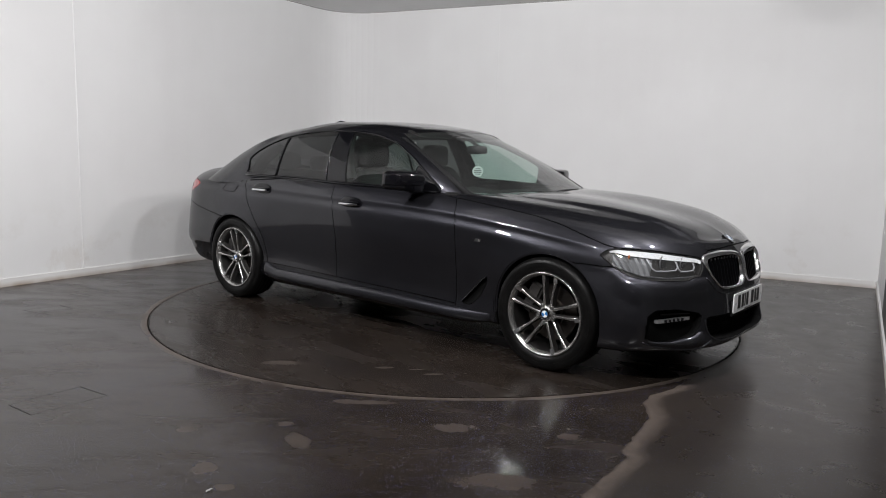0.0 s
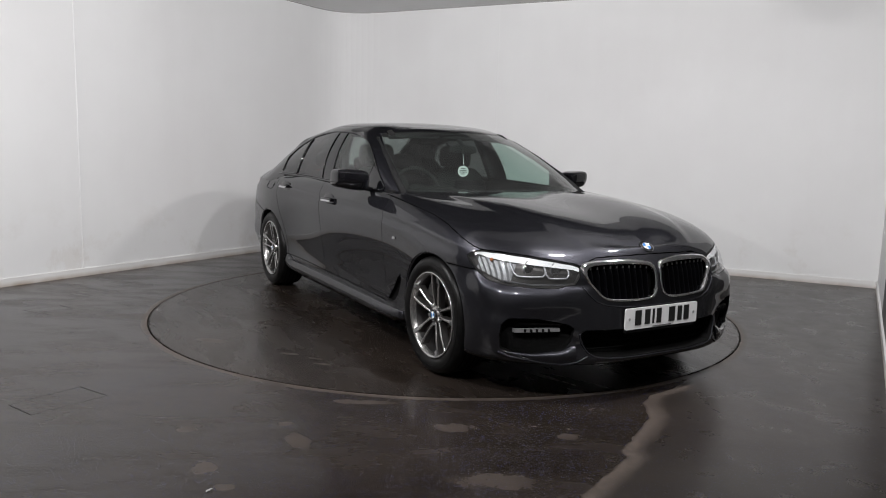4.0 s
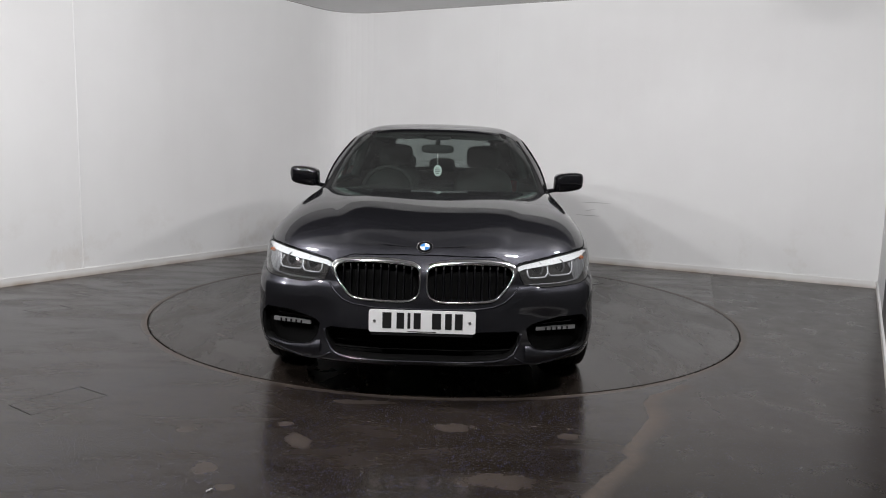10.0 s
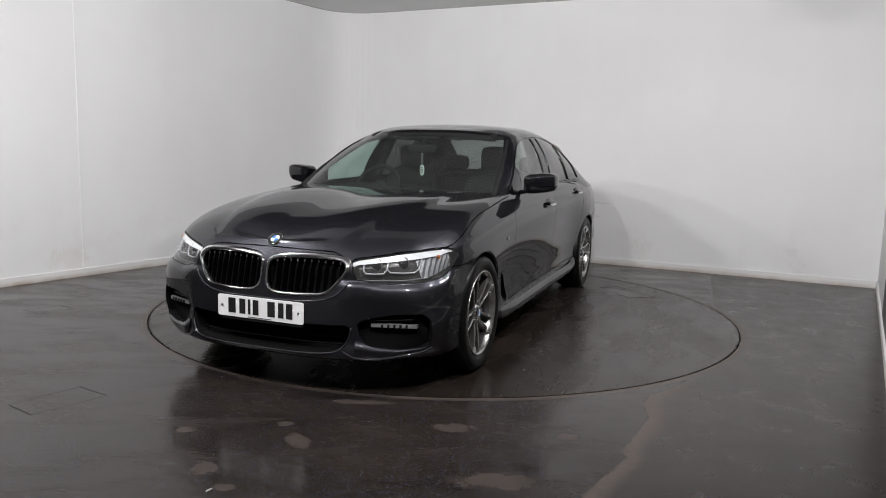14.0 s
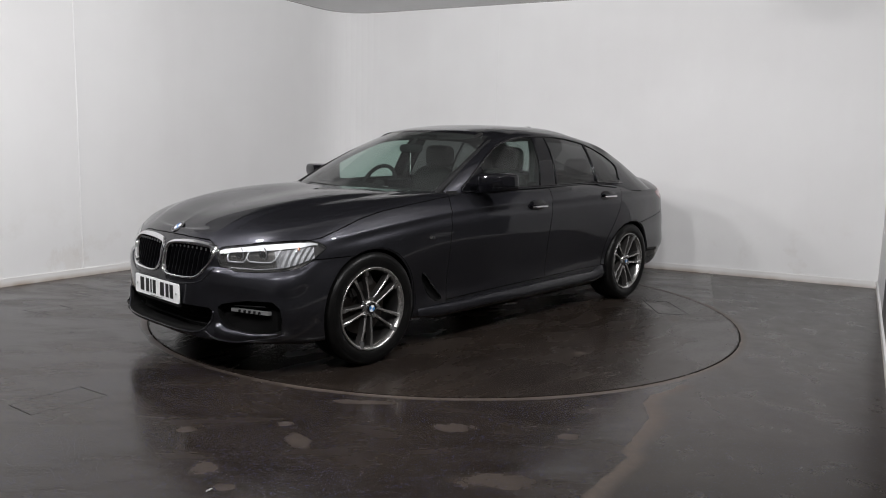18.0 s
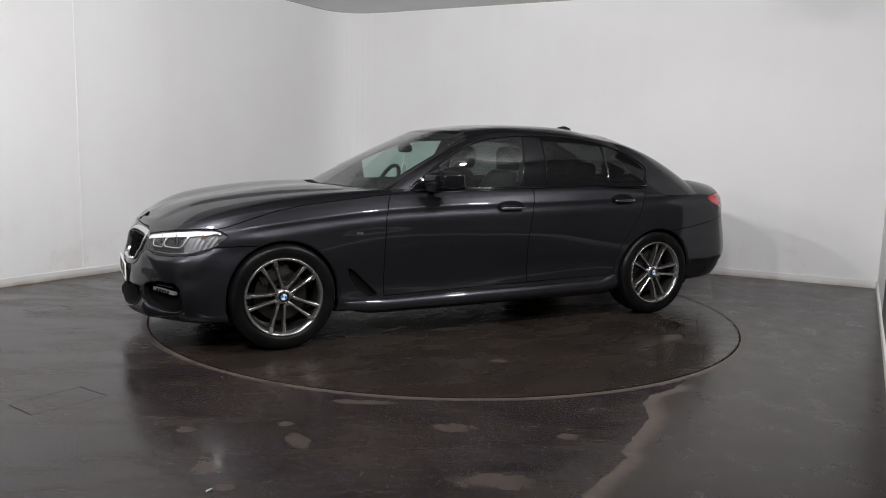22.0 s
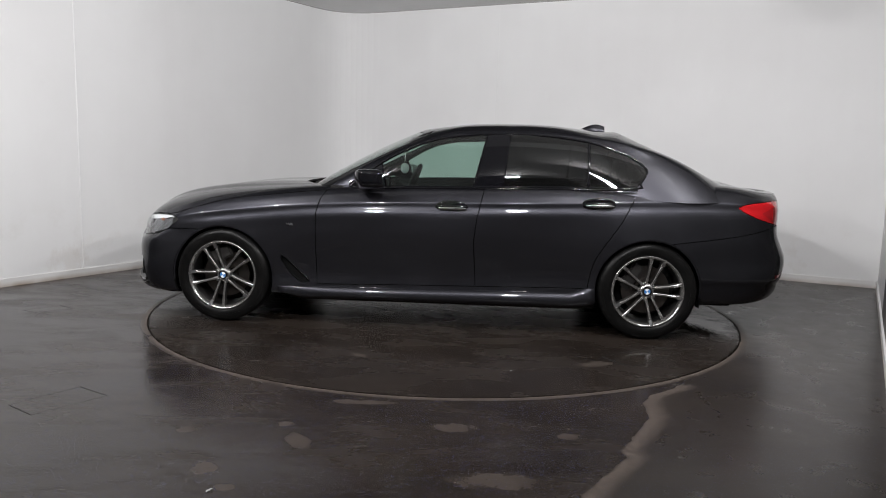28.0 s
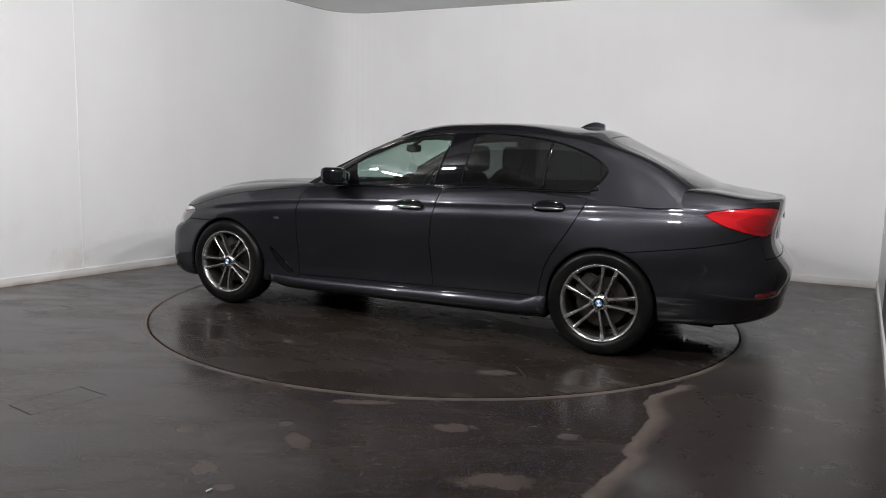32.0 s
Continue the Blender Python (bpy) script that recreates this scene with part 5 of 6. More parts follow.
half = dense_line([(.0, .228), (.2, .230), (.35, .234), (.42, .246), (.455, .270), (.482, .315), (.490, .365)])
lip([flip(nose_at(y, z) + Vector((.001, 0, 0)), -1) for y, z in half[:0:-1]] + [nose_at(y, z) + Vector((.001, 0, 0)) for y, z in half], .005, "intake_lip")
for side in (1, -1):
    # painted blade under the side intake: its lower edge, and the fold that rises beside the intake
    edge = dense_line([(.455, .250), (.506, .218), (.56, .207), (.62, .209), (.68, .218), (.735, .229), (.80, .242), (.838, .262)])
    lip([flip(nose_at(y, z) + Vector((.001, 0, 0)), side) for y, z in edge], .0055, "bumper_blade")
    bm = bmesh.new()
    rows = []
    for k in range(15):
        t = k / 14
        y = .512 + .31 * t
        zl = float(np.interp(y, [.5, .56, .62, .735, .83], [.232, .214, .214, .234, .262]))
        zt = float(np.interp(y, [.5, .535, .56, .60, .70, .80, .83], [.30, .300, .282, .270, .254, .262, .272]))
        swell = .016 * math.exp(-((y - .555) / .05) ** 2) + .004
        a, b = nose_at(y, zl), nose_at(y, zt)
        c = nose_at(y, zl * .45 + zt * .55)
        rows.append([bm.verts.new(flip(q, side)) for q in (nose_at(y, zt, .035), b + Vector((swell * .5, 0, .002)), c + Vector((swell, 0, 0)), a + Vector((.002, 0, 0)))])
    for a, b in zip(rows, rows[1:]):
        for j in range(3):
            bm.faces.new((a[j], a[j + 1], b[j + 1], b[j]))
    bmesh.ops.recalc_face_normals(bm, faces=bm.faces)
    part("blade_shelf", bm, PAINT, panels["front_bumper", 0], smooth=True)
# crease of the bumper round the foot of the grilles
fold = dense_line([(.0, .486), (.072, .486), (.236, .488), (.345, .501), (.40, .521), (.442, .558), (.468, .595)])
lip([flip(nose_at(y, z), -1) for y, z in fold[:0:-1]] + [nose_at(y, z) for y, z in fold], .0045, "bumper_crease")

# ---- headlights ----
TOP_U, TOP_Z = [1.43, 1.52, 2.0, 2.6, 3.3, 3.85, 4.04, 4.14], [.690, .703, .722, .738, .750, .753, .743, .717]
for side in (1, -1):
    bm = recess(kinds["headlight"], side, .055, (-.85, -.45, 0))
    lamp = part("headlight", bm, ALLOY_DARK, car, "clear headlight with white light guides")
    ob = part("headlight_cover", panel_bm(kinds["headlight"], side, .0015, .004), GLASS_CLEAR, lamp, "clear lamp cover", smooth=True)
    ob.visible_shadow = False
    # eyebrow light guide under the upper edge
    bm = bmesh.new()
    rows = []
    for k in range(25):
        u = 1.46 + (4.0 - 1.46) * k / 24
        zt = float(np.interp(u, TOP_U, TOP_Z)) - .008
        h = .019 + .010 * math.sin(math.pi * min(1, max(0, (u - 1.5) / 2.6)))
        if u > 3.6:
            h *= 1 - .6 * (u - 3.6) / .4
        rows.append([bm.verts.new(flip(skin_uz(u, z, i), side)) for z, i in ((zt, .006), (zt - h, .012), (zt - h, .03), (zt, .024))])
    for k in range(24):
        for j in range(4):
            bm.faces.new((rows[k][j], rows[k][(j + 1) % 4], rows[k + 1][(j + 1) % 4], rows[k + 1][j]))
    bm.faces.new(rows[0])
    bm.faces.new(rows[-1][::-1])
    bmesh.ops.recalc_face_normals(bm, faces=bm.faces)
    part("light_eyebrow", bm, LAMP_WHITE, lamp, "white upper light strip")
    # dark inner surround
    bm = bmesh.new()
    rows = []
    for k in range(17):
        u = 1.55 + (3.15 - 1.55) * k / 16
        zt = float(np.interp(u, TOP_U, TOP_Z)) - .030
        zb = .604 + .022 * max(0, (u - 2.2)) * .5
        rows.append([bm.verts.new(flip(skin_uz(u, z, .034), side)) for z in (zb, zb + (zt - zb) * .33, zb + (zt - zb) * .67, zt)])
    for k in range(16):
        for j in range(3):
            bm.faces.new((rows[k][j], rows[k][j + 1], rows[k + 1][j + 1], rows[k + 1][j]))
    part("lamp_surround", bm, ALLOY_DARK, lamp, "dark grey inner lamp surround")
    for yc, hw, zc, hz in ((.702, .070, .638, .075), (.577, .054, .632, .070)):
        U = [(yc + hw * a, zc + hz * b) for a, b in ((-1, 1), (-1.02, .5), (-.97, .24), (-.76, .03), (0, 0), (.76, .03), (.97, .24), (1.02, .5), (1, 1))]
        pts = [nose_at(y, z, .02) for y, z in U]
        bm = bmesh.new()
        tube(bm, [flip(p, side) for p in pts], .0045, 6)
        part("light_ring", bm, RING_WHITE, lamp, "white light guide ring", smooth=True)
        c = nose_at(yc, zc + .042, .045)
        bm = bmesh.new()
        bmesh.ops.create_uvsphere(bm, u_segments=24, v_segments=12, radius=.034, matrix=Matrix.Translation(flip(c, side)) @ Matrix.Diagonal((.7, 1, 1, 1)))
        part("projector_lens", bm, BLACK_GLOSS, lamp, "dark glass projector lens", smooth=True)
        bm = bmesh.new()
        tube(bm, [flip(c + Vector((.006, .037 * math.cos(a), .037 * math.sin(a))), side) for a in [2 * math.pi * i / 24 for i in range(24)]], .004, 6, True)
        part("projector_rim", bm, LAMP_GREY, lamp, smooth=True)
    # faceted corner reflector
    bm = bmesh.new()
    rows = []
    for k in range(13):
        u = 2.86 + 1.06 * k / 12
        rows.append([bm.verts.new(flip(skin_uz(u, z, .022 + .005 * ((k + j) % 2)), side)) for j, z in enumerate((.608 + .052 * (k / 12) ** 1.3, .642 + .036 * k / 12, .668 + .032 * k / 12, .696 + .026 * k / 12))])
    for k in range(12):
        for j in range(3):
            bm.faces.new((rows[k][j], rows[k][j + 1], rows[k + 1][j + 1], rows[k + 1][j]))
    part("corner_reflector", bm, LAMP_SILVER, lamp, "faceted silver corner reflector")
    # amber bulb cover that looks forward from the corner
    bm = bmesh.new()
    bmesh.ops.create_uvsphere(bm, u_segments=16, v_segments=8, radius=1.0, matrix=Matrix.Translation(flip(skin_uz(3.50, .712, .020), side)) @ Matrix.Rotation(-.45 * side, 4, "Z") @ Matrix.Diagonal((.006, .024, .012, 1)))
    part("indicator_lens", bm, AMBER, lamp, "small amber indicator lens", smooth=True)
    bm = bmesh.new()
    tube(bm, [flip(skin_uz(1.6 + 2.2 * k / 12, .600 + .02 * max(0, (1.6 + 2.2 * k / 12 - 2.3)), .02), side) for k in range(9)], .004, 5)
    part("lower_light_strip", bm, LAMP_GREY, lamp)
    # fog lamp bar
    bm = bmesh.new()
    rows = []
    for k in range(9):
        y = .578 + .212 * k / 8
        z = .378 - .004 * k / 8
        c = nose_at(y, z, .022)
        rows.append([bm.verts.new(flip(c + Vector(d), side)) for d in ((0, 0, -.009), (0, 0, .009), (-.02, 0, .009), (-.02, 0, -.009))])
    for k in range(8):
        for j in range(4):
            bm.faces.new((rows[k][j], rows[k][(j + 1) % 4], rows[k + 1][(j + 1) % 4], rows[k + 1][j]))
    bm.faces.new(rows[0])
    bm.faces.new(rows[-1][::-1])
    bmesh.ops.recalc_face_normals(bm, faces=bm.faces)
    fog = part("fog_light", bm, FOG_GREY, car, "slim silver fog light in the bumper")
    for k in range(1, 6):
        y = .60 + .17 * k / 6
        c = nose_at(y, .376, .018)
        bm = bmesh.new()
        box(bm, c.x, c.y * side, c.z, .012, .007, .014)
        part("fog_light_rib", bm, BLACK, fog)
    bm = bmesh.new()
    tube(bm, [flip(nose_at(.57 + .20 * k / 10, .402 + .010 * k / 10, .034), side) for k in range(11)], .007, 5)
    part("intake_blade", bm, BLACK_GLOSS, panels["front_bumper", 0])

# ---- tail lights ----
for side in (1, -1):
    lens = part("tail_light", panel_bm(kinds["tail_light"], side, .002, .006), RED_LENS, car, "red wraparound tail light", smooth=True)
    bm = bmesh.new()
    rows = []
    for k in range(17):
        u = 11.78 + .9 * k / 16
        zt, zb = .925 - .012 * abs(u - 12.2), float(np.interp(u, [11.6, 12.0, 12.4, 12.9], [.86, .828, .818, .832]))
        mid, half_h = (zt + zb) / 2, (zt - zb) / 2 * min(1, .15 + 3.2 * k / 16, .4 + 2.4 * (16 - k) / 16)
        rows.append([bm.verts.new(flip(skin_uz(u, mid - half_h + half_h * j / 2, -.0022), side)) for j in range(5)])
    for k in range(16):
        for j in range(4):
            bm.faces.new((rows[k][j], rows[k][j + 1], rows[k + 1][j + 1], rows[k + 1][j]))
    part("lamp_inner", bm, RED_DARK, lens, "dark red inner lamp field", smooth=True)

# ---- number plate ----
def rounded_plate(w, h, depth, r=.012):
    """An upright plate that looks along +x, with round corners."""
    bm = bmesh.new()
    pts = []
    for cy, cz, a0 in ((w / 2 - r, h / 2 - r, 0), (-w / 2 + r, h / 2 - r, 90), (-w / 2 + r, -h / 2 + r, 180), (w / 2 - r, -h / 2 + r, 270)):
        pts += [(cy + r * math.cos(radians(a0 + 22.5 * k)), cz + r * math.sin(radians(a0 + 22.5 * k))) for k in range(5)]
    front = [bm.verts.new((depth / 2, y, z)) for y, z in pts]
    back = [bm.verts.new((-depth / 2, y, z)) for y, z in pts]
    bm.faces.new(front)
    bm.faces.new(back[::-1])
    for i in range(len(pts)):
        j = (i + 1) % len(pts)
        bm.faces.new((front[j], front[i], back[i], back[j]))
    bmesh.ops.recalc_face_normals(bm, faces=bm.faces)
    return bm


plate = part("number_plate", rounded_plate(.52, .111, .006), PLATE_WHITE, car, "white front number plate with dark bars")
plate.location = (2.344, 0, .429)
for y, w in ((-.171, .044), (-.106, .036), (-.064, .014), (-.024, .034), (.070, .044), (.128, .032), (.178, .038)):
    bm = bmesh.new()
    box(bm, .0042, y, .004, .002, w, .078)
    part("plate_bar", bm, PLATE_BLACK, plate)
bm = bmesh.new()
box(bm, .0042, 0, -.0495, .002, .14, .003)
part("plate_line", bm, PLATE_BLACK, plate)
for y in (-.232, .232):
    bm = bmesh.new()
    disc(bm, Matrix.Translation((.004, y, 0)) @ Matrix.Rotation(math.pi / 2, 4, "Y"), .007, .004, 16)
    part("plate_screw", bm, SATIN, plate)
bm = bmesh.new()
box(bm, -.012, 0, -.03, .02, .50, .09, .004)
part("plate_holder", bm, BLACK, plate)
bm = bmesh.new()
box(bm, 0, 0, 0, .006, .52, .111, .002)
rear_plate = part("rear_number_plate", bm, PLATE_WHITE, car, "pale rear number plate")
rear_plate.location = (-2.472, 0, .80)

# ---- emblems ----
m = pose(2.204, 0, .775) @ Matrix.Rotation(math.radians(37), 4, "Y")
roundel(panels["bonnet", 0], m, .041)
m = pose(-2.487, 0, .905) @ Matrix.Rotation(math.radians(-85), 4, "Y")
roundel(panels["boot", 0], m, .041)
for side in (1, -1):
    y = side_y(1.005, .72) + .002
    for k, (mat, w) in enumerate(((ALLOY, .005), (ALLOY, .005), (SATIN, .005), (SATIN, .015))):
        bm = bmesh.new()
        x = 1.022 - .0075 * k - (.004 if k == 3 else 0)
        vs = [(x, .724), (x - w, .724), (x - w - .005, .708), (x - .005, .708)]
        ring = [bm.verts.new((px, (y + .002) * side, pz)) for px, pz in vs]
        back = [bm.verts.new((px, (y - .004) * side, pz)) for px, pz in vs]
        bm.faces.new(ring)
        for j in range(4):
            bm.faces.new((ring[j], ring[(j + 1) % 4], back[(j + 1) % 4], back[j]))
        part("side_badge", bm, mat, panels["front_wing", side])
    bm = bmesh.new()
    tube(bm, [(x, (side_y(x, z) + .003) * side, z) for x, z in ((1.065, .497), (1.03, .475), (.95, .398), (.885, .335), (.868, .318))], .0045, 6)
    part("breather_blade", bm, BLACK_GLOSS, panels["front_wing", side], smooth=True)

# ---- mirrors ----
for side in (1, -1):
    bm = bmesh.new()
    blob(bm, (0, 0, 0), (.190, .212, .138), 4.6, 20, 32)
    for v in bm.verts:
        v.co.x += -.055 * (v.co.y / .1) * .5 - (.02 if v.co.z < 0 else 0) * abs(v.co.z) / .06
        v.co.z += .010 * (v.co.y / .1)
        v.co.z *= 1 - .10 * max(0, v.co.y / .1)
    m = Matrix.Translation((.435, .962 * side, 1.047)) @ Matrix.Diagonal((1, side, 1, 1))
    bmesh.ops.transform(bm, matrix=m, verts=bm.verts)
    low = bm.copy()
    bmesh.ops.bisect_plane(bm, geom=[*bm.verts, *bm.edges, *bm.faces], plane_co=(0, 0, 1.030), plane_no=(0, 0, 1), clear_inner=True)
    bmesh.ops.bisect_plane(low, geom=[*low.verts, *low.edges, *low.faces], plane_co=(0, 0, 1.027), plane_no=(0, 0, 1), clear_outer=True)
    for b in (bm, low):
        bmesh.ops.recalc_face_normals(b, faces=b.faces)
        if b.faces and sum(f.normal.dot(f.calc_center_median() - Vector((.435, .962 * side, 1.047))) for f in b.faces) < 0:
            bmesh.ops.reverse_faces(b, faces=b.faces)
    # body-coloured cap; black puts its shaded look into the colour
    cap = part("door_mirror", bm, BLACK_GLOSS, car, "body-coloured door mirror, made black for its shade", smooth=True)
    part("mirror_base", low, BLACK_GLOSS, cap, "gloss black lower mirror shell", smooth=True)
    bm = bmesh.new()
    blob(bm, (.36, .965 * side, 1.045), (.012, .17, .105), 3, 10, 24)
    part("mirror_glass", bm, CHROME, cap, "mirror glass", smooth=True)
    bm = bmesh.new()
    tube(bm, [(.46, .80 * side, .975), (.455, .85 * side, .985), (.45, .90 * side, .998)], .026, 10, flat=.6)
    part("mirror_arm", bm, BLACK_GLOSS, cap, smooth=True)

# ---- fuel flap on the right rear wing ----
bm = bmesh.new()
flap = smooth_loop([(-1.425, 1.0), (-1.50, 1.005), (-1.575, .995), (-1.640, .915), (-1.655, .885), (-1.59, .875), (-1.50, .874), (-1.475, .89)], 3)
tube(bm, [(x, -(side_y(x, z) + .0004), z) for x, z in flap], .0022, 4, True)
part("fuel_flap_joint", bm, BLACK_LINER, panels["rear_wing", -1])

# ---- door handles ----
for side in (1, -1):
    for hx, hz, door in ((-.135, .866, "front_door"), (-1.135, .912, "rear_door")):
        y = side_y(hx, hz)
        # black oval and black grip stand in for the shade in the recess
        bm = bmesh.new()
        blob(bm, (hx, (y - .004) * side, hz), (.235, .022, .096), 2.2, 14, 32)
        grip = part("door_handle", bm, BLACK_GLOSS, panels[door, side], "door handle with a black oval for its recess's shade and a chrome strip", smooth=True)
        bm = bmesh.new()
        blob(bm, (hx - .004, (y + .019) * side, hz + .008), (.205, .022, .022), 3.0, 10, 24)
        part("handle_grip", bm, BLACK_GLOSS, panels[door, side], smooth=True)
        bm = bmesh.new()
        blob(bm, (hx - .004, (y + .026) * side, hz - .004), (.196, .020, .019), 3.2, 8, 20)
        part("handle_strip", bm, CHROME, panels[door, side], "chrome handle strip", smooth=True)

# ---- window trims ----
CAB_NET = CABIN_NET[0]
for side in (1, -1):
    bm = bmesh.new()
    tube(bm, [(x, (side_y(x, z, CAB_NET) + .002) * side, z) for x, z in smooth_loop(DLO, 3)], .0075, 6, True)
    part("window_trim", bm, BLACK_GLOSS, car, "gloss black window surround", smooth=True)
    for line, z0, z1, r in ((divider, 1.02, 1.32, .011), (pillar_b, 1.0, 1.36, .006), (pillar_c, 1.01, 1.365, .006)):
        bm = bmesh.new()
        pts = []
        for k in range(9):
            z = z0 + (z1 - z0) * k / 8
            x = float(line(z))
            pts.append((x, (side_y(x, z, CAB_NET) + .002) * side, z))
        tube(bm, pts, r, 6)
        part("window_strip", bm, BLACK_GLOSS, car, smooth=True)
    bm = bmesh.new()
    tube(bm, [(x, (side_y(x, .985 + .0 * x, CAB_NET) + .012) * side, float(np.interp(x, [-1.39, .57], [1.018, .982]))) for x in np.linspace(.57, -1.39, 30)], .008, 6)
    part("waist_seal", bm, BLACK_GLOSS, car, "black window waist seal", smooth=True)

# ---- roof fin, wipers, scuttle ----
bm = bmesh.new()
rows = []
for k in range(15):
    t = k / 14
    x = -1.075 - .185 * t
    h = .060 * math.sin(math.pi / 2 * min(1, t * 1.35)) * (1 - .15 * max(0, t - .75) / .25)
    w = .036 * (math.sin(math.pi * min(1, t * .55 + .12)))
    z0 = 1.443 - .022 * t
    rows.append([bm.verts.new((x, y, z)) for y, z in ((-w, z0), (-w * .8, z0 + h * .4), (-w * .22, z0 + h * .95), (w * .22, z0 + h * .95), (w * .8, z0 + h * .4), (w, z0))])
for k in range(14):
    for j in range(5):
        bm.faces.new((rows[k][j], rows[k][j + 1], rows[k + 1][j + 1], rows[k + 1][j]))
bm.faces.new(rows[0])
bm.faces.new(rows[-1][::-1])
bmesh.ops.recalc_face_normals(bm, faces=bm.faces)
part("roof_fin", bm, PAINT, car, "dark shark-fin roof aerial", smooth=False)
bm = bmesh.new()
rows = []
for k in range(25):
    y = -.70 + 1.40 * k / 24
    xe = float(bonnet_end(abs(y)))
    rows.append([bm.verts.new((x, y, z)) for x, z in ((xe + .02, .930 - .02 * y * y), (xe - .05, .938 - .01 * y * y), (xe - .14, .955))])
for k in range(24):
    for j in range(2):
        bm.faces.new((rows[k][j], rows[k + 1][j], rows[k + 1][j + 1], rows[k][j + 1]))
part("scuttle", bm, BLACK, car, "black scuttle panel under the windscreen", smooth=True)
for y0, y1 in ((-.62, -.02), (.02, .56)):
    bm = bmesh.new()
    pts = []
    for k in range(13):
        y = y0 + (y1 - y0) * k / 12
        pts.append((float(np.interp(abs(y), [0, .43, .7], [1.0, .945, .76])) - .015, y, .982 + .006 * math.sin(math.pi * k / 12)))
    tube(bm, pts, .008, 6)
    part("wiper", bm, BLACK, car, "black wiper blade")

# ---- inside ----
bm = panel_bm(ckinds["roof"], 0, gap=0)
for v in bm.verts:
    v.co.z -= .02
bmesh.ops.reverse_faces(bm, faces=bm.faces)
part("headliner", bm, cloth("headliner_cloth", (0.045, 0.045, 0.045)), car, "dark grey headliner", smooth=True)
bm = bmesh.new()
box(bm, -.5, 0, .33, 2.9, 1.5, .04, .01)
part("cabin_floor", bm, BLACK, car, "black carpet")
bm = bmesh.new()
rows = []
for k in range(17):
    y = -.74 + 1.48 * k / 16
    hood = .035 * math.exp(-((y + .37) / .17) ** 2)
    rows.append([bm.verts.new((x, y, z)) for x, z in ((.92 - .25 * abs(y), .955), (.72 - .1 * abs(y), .972), (.55, .975 + hood), (.44, .955 + hood), (.40, .90), (.45, .70), (.50, .45))])
for k in range(16):
    for j in range(6):
        bm.faces.new((rows[k][j], rows[k + 1][j], rows[k + 1][j + 1], rows[k][j + 1]))
dash = part("dashboard", bm, LEATHER, car, "black dashboard with an instrument hood", smooth=True)
bm = bmesh.new()
box(bm, .41, .0, .995, .015, .26, .085, .005)
part("centre_screen", bm, BLACK_GLOSS, dash, "black central display")
bm = bmesh.new()
box(bm, .405, .19, .925, .006, .8, .012, .002)
part("dash_trim", bm, SATIN, dash, "satin silver dash trim")
bm = bmesh.new()
wc = Matrix.Translation((.30, -.37, .95)) @ Matrix.Rotation(math.radians(65), 4, "Y")
tube(bm, [wc @ Vector((.185 * math.cos(a), .185 * math.sin(a), 0)) for a in [2 * math.pi * i / 40 for i in range(40)]], .016, 10, True)
steer = part("steering_wheel", bm, LEATHER, car, "black leather steering wheel", smooth=True)
bm = bmesh.new()
blob(bm, (0, 0, 0), (.13, .15, .05), 2.5, 10, 20)
bmesh.ops.transform(bm, matrix=wc, verts=bm.verts)
part("steering_boss", bm, BLACK, steer, smooth=True)
for a in (0, math.pi, math.pi * .5):
    bm = bmesh.new()
    tube(bm, [wc @ Vector((.05 * math.sin(a), .05 * math.cos(a), 0)), wc @ Vector((.18 * math.sin(a), .18 * math.cos(a), 0))], .014, 6)
    part("steering_spoke", bm, SATIN, steer, "silver steering wheel spoke")


def seat(x, y, width, headrests):
    bm = bmesh.new()
    blob(bm, (x + .05, y, .52), (.58, width, .22), 3.5, 12, 28)
    base = part("seat", bm, LEATHER, car, "black leather car seat", smooth=True)
    bm = bmesh.new()
    blob(bm, (0, 0, .30), (.17, width, .70), 3.6, 16, 28)
    bmesh.ops.transform(bm, matrix=Matrix.Translation((x - .20, y, .50)) @ Matrix.Rotation(math.radians(-20), 4, "Y"), verts=bm.verts)
    part("backrest", bm, LEATHER, base, smooth=True)
    for hy in headrests:
        bm = bmesh.new()
        blob(bm, (x - .445, y + hy, 1.200), (.11, .285, .19), 4.0, 14, 24)
        part("headrest", bm, LEATHER, base, smooth=True)
        for s in (-.05, .05):
            bm = bmesh.new()
            tube(bm, [(x - .455, y + hy + s, 1.20), (x - .43, y + hy + s, 1.05)], .007, 6)
            part("headrest_post", bm, BLACK, base)


seat(.02, .37, .50, (0,))
seat(.02, -.37, .50, (0,))
bm = bmesh.new()
blob(bm, (-.95, 0, .52), (.55, 1.34, .24), 4, 12, 32)
bench = part("rear_bench", bm, LEATHER, car, "black leather rear bench", smooth=True)
bm = bmesh.new()
blob(bm, (0, 0, .26), (.18, 1.30, .60), 4, 12, 32)
bmesh.ops.transform(bm, matrix=Matrix.Translation((-1.18, 0, .52)) @ Matrix.Rotation(math.radians(-24), 4, "Y"), verts=bm.verts)
part("bench_backrest", bm, LEATHER, bench, smooth=True)
for hy in (-.38, 0, .38):
    bm = bmesh.new()
    blob(bm, (-1.45, hy, 1.135 - (.03 if hy == 0 else 0)), (.10, .25, .15), 3, 12, 24)
    part("rear_headrest", bm, LEATHER, bench, smooth=True)
bm = bmesh.new()
box(bm, -1.76, 0, 1.02, .55, 1.20, .03, .01)
part("parcel_shelf", bm, BLACK, car, "black parcel shelf")
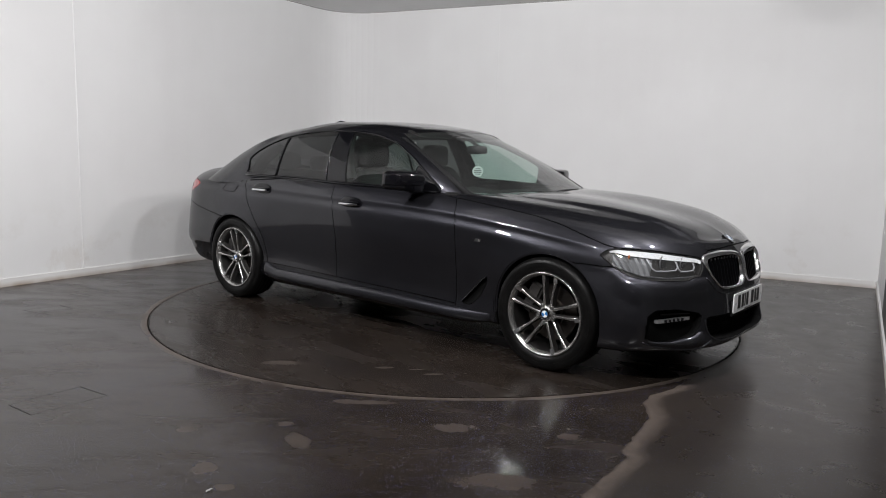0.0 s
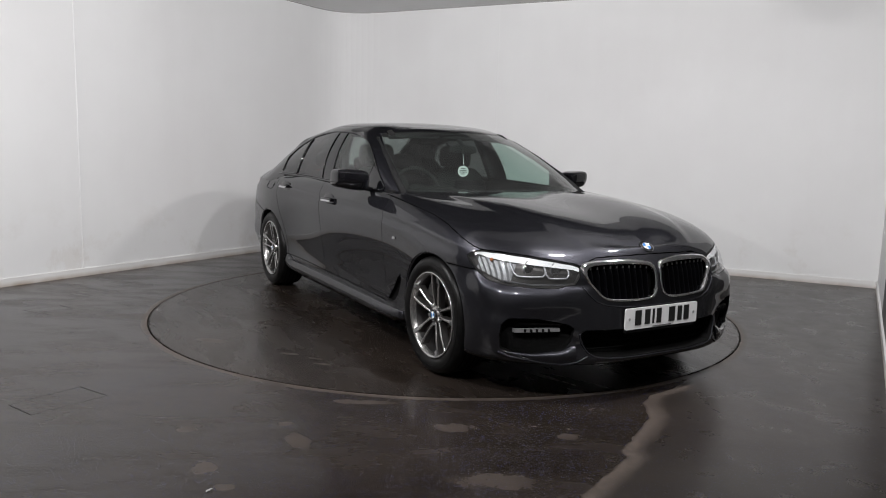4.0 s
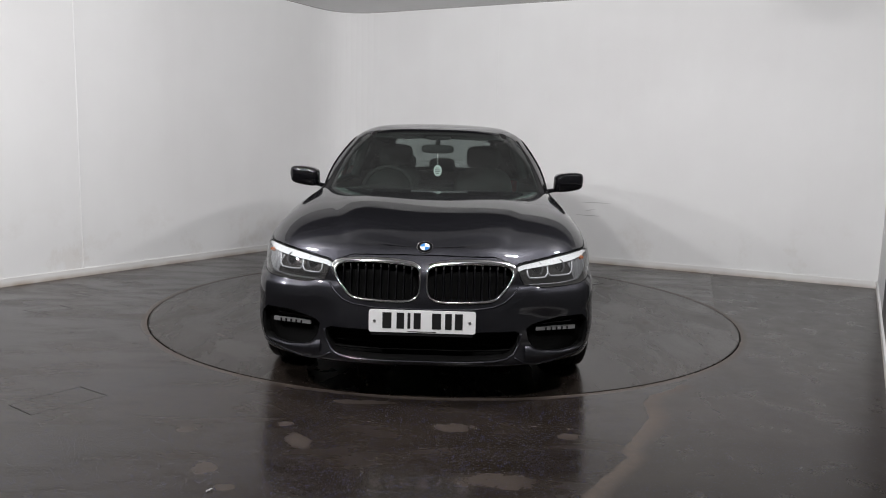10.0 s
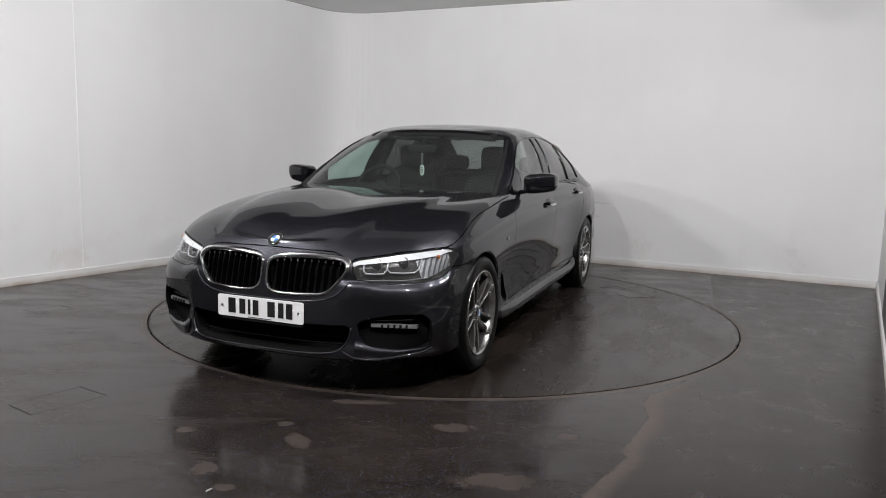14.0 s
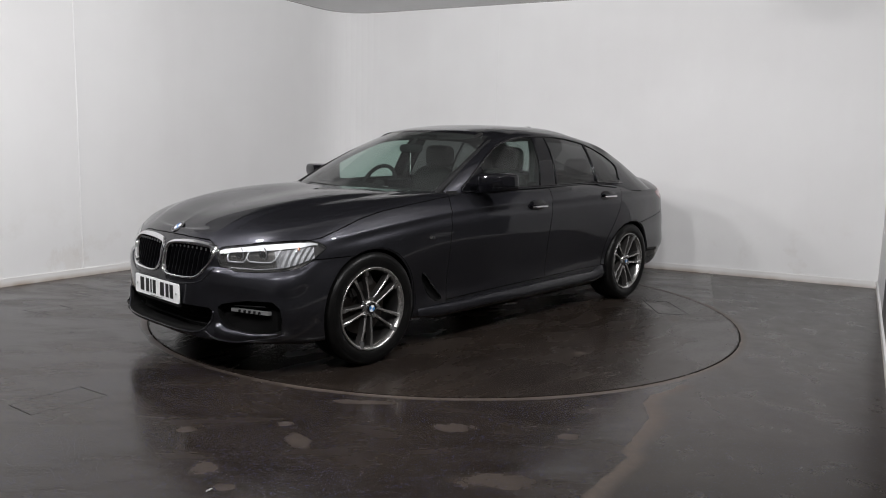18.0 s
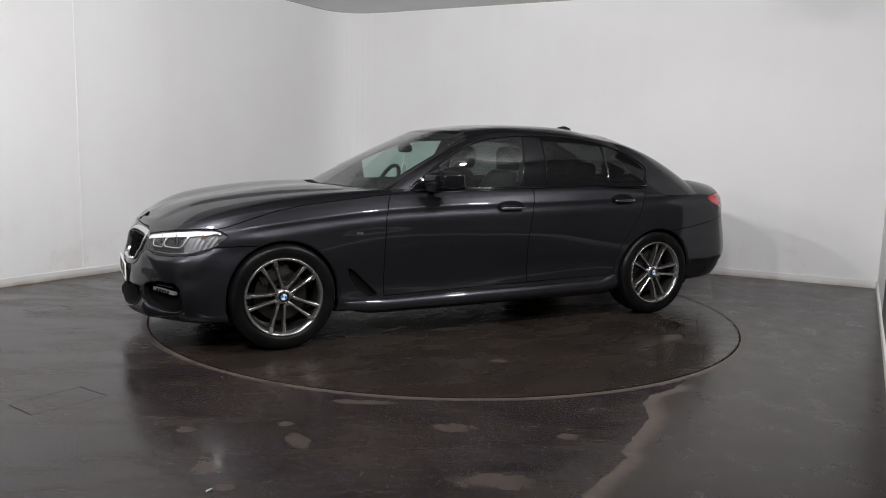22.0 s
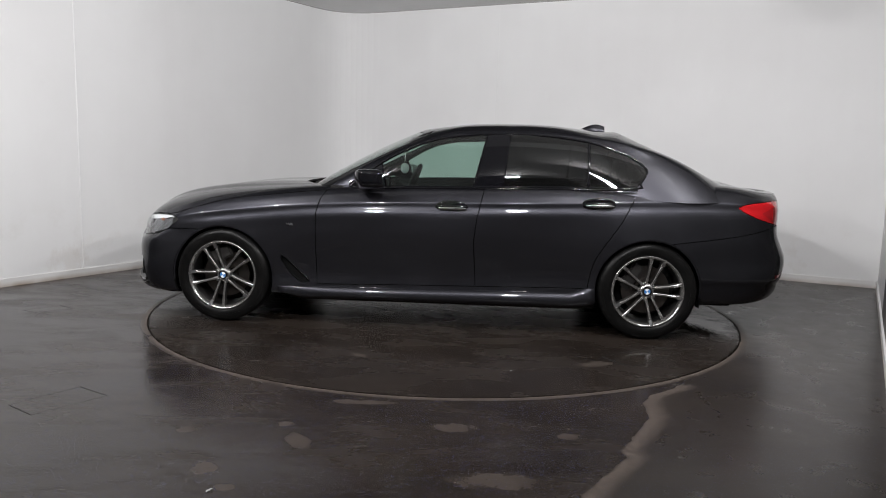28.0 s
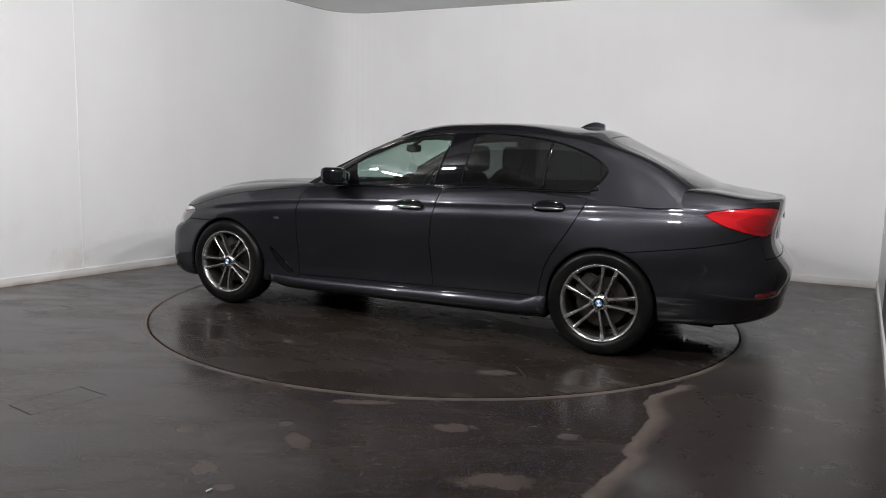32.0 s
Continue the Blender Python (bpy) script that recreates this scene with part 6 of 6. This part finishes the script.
for side in (1, -1):
    bm = bmesh.new()
    box(bm, -.45, .775 * side, .70, 2.4, .04, .58, .015)
    part("door_lining", bm, LEATHER, car, "black door lining")
    bm = bmesh.new()
    tube(bm, [(-.33, .70 * side, 1.02), (-.40, .655 * side, 1.22), (-.44, .60 * side, 1.36)], .04, 8)
    part("inner_pillar", bm, BLACK, car)
for side in (1, -1):
    for pts, r in (([(.80, .735, .965), (.58, .70, 1.09), (.34, .652, 1.21), (.10, .598, 1.315), (-.10, .57, 1.352)], .024),
                   ([(-1.54, .66, 1.0), (-1.53, .58, 1.13), (-1.40, .50, 1.27)], .05),
                   ([(-.08, .56, 1.352), (-.43, .585, 1.372), (-.92, .575, 1.362), (-1.30, .53, 1.335)], .030)):
        bm = bmesh.new()
        tube(bm, [(x, y * side, z) for x, y, z in pts], r, 10)
        part("pillar_trim", bm, BLACK, car, smooth=True)
    bm = bmesh.new()
    blob(bm, (0, 0, 0), (.15, .42, .018), 4, 8, 24)
    bmesh.ops.transform(bm, matrix=Matrix.Translation((.100, .31 * side, 1.366)) @ Matrix.Rotation(math.radians(21), 4, "Y"), verts=bm.verts)
    part("sun_visor", bm, LEATHER, car, "dark sun visor", smooth=True)
bm = bmesh.new()
tube(bm, [(.07, -.5, 1.342), (.10, -.25, 1.362), (.10, 0, 1.368), (.10, .25, 1.362), (.07, .5, 1.346)], .018, 8)
part("header_trim", bm, BLACK, car, smooth=True)
bm = bmesh.new()
blob(bm, (.30, .0, 1.262), (.035, .24, .065), 3.5, 10, 24)
inner = part("rear_view_mirror", bm, BLACK, car, "black rear-view mirror", smooth=True)
bm = bmesh.new()
tube(bm, [(.31, 0, 1.285), (.22, 0, 1.345)], .016, 8)
part("mirror_stem", bm, BLACK, inner)
bm = bmesh.new()
blob(bm, (.20, 0, 1.345), (.10, .20, .030), 3, 8, 20)
part("sensor_housing", bm, BLACK, inner, "black rain sensor housing", smooth=True)
bm = bmesh.new()
hang = Matrix.Translation((.308, .004, 1.102)) @ Matrix.Rotation(math.radians(-44), 4, "Z")
disc(bm, hang @ Matrix.Rotation(math.pi / 2, 4, "Y"), .041, .004, 32)
tag = part("hanging_tag", bm, PLATE_WHITE, car, "round white card hanging on a string")
for k, w in ((1, .035), (.3, .055), (-.3, .055), (-1, .035)):
    bm = bmesh.new()
    box(bm, .0028, 0, k * .02, .002, w, .006)
    bmesh.ops.transform(bm, matrix=hang, verts=bm.verts)
    part("tag_bar", bm, ALLOY_DARK, tag)
bm = bmesh.new()
tube(bm, [(.31, .004, 1.15), (.305, 0, 1.25)], .002, 5)
part("tag_string", bm, PLATE_WHITE, tag)


# ---- what moves ----
def motions():
    """The turntable carries the car round at a steady pace."""
    rows_table, rows_car = [], []
    for i in range(33):
        t = float(i)
        turn = pose(0, 0, 0, 0, 0, -38.917 - 5.182 * t)
        rows_table.append((t, turn))
        rows_car.append((t, turn @ pose(0.042, -0.074, 0)))
    walk(turntable, rows_table)
    walk(car, rows_car)


motions()
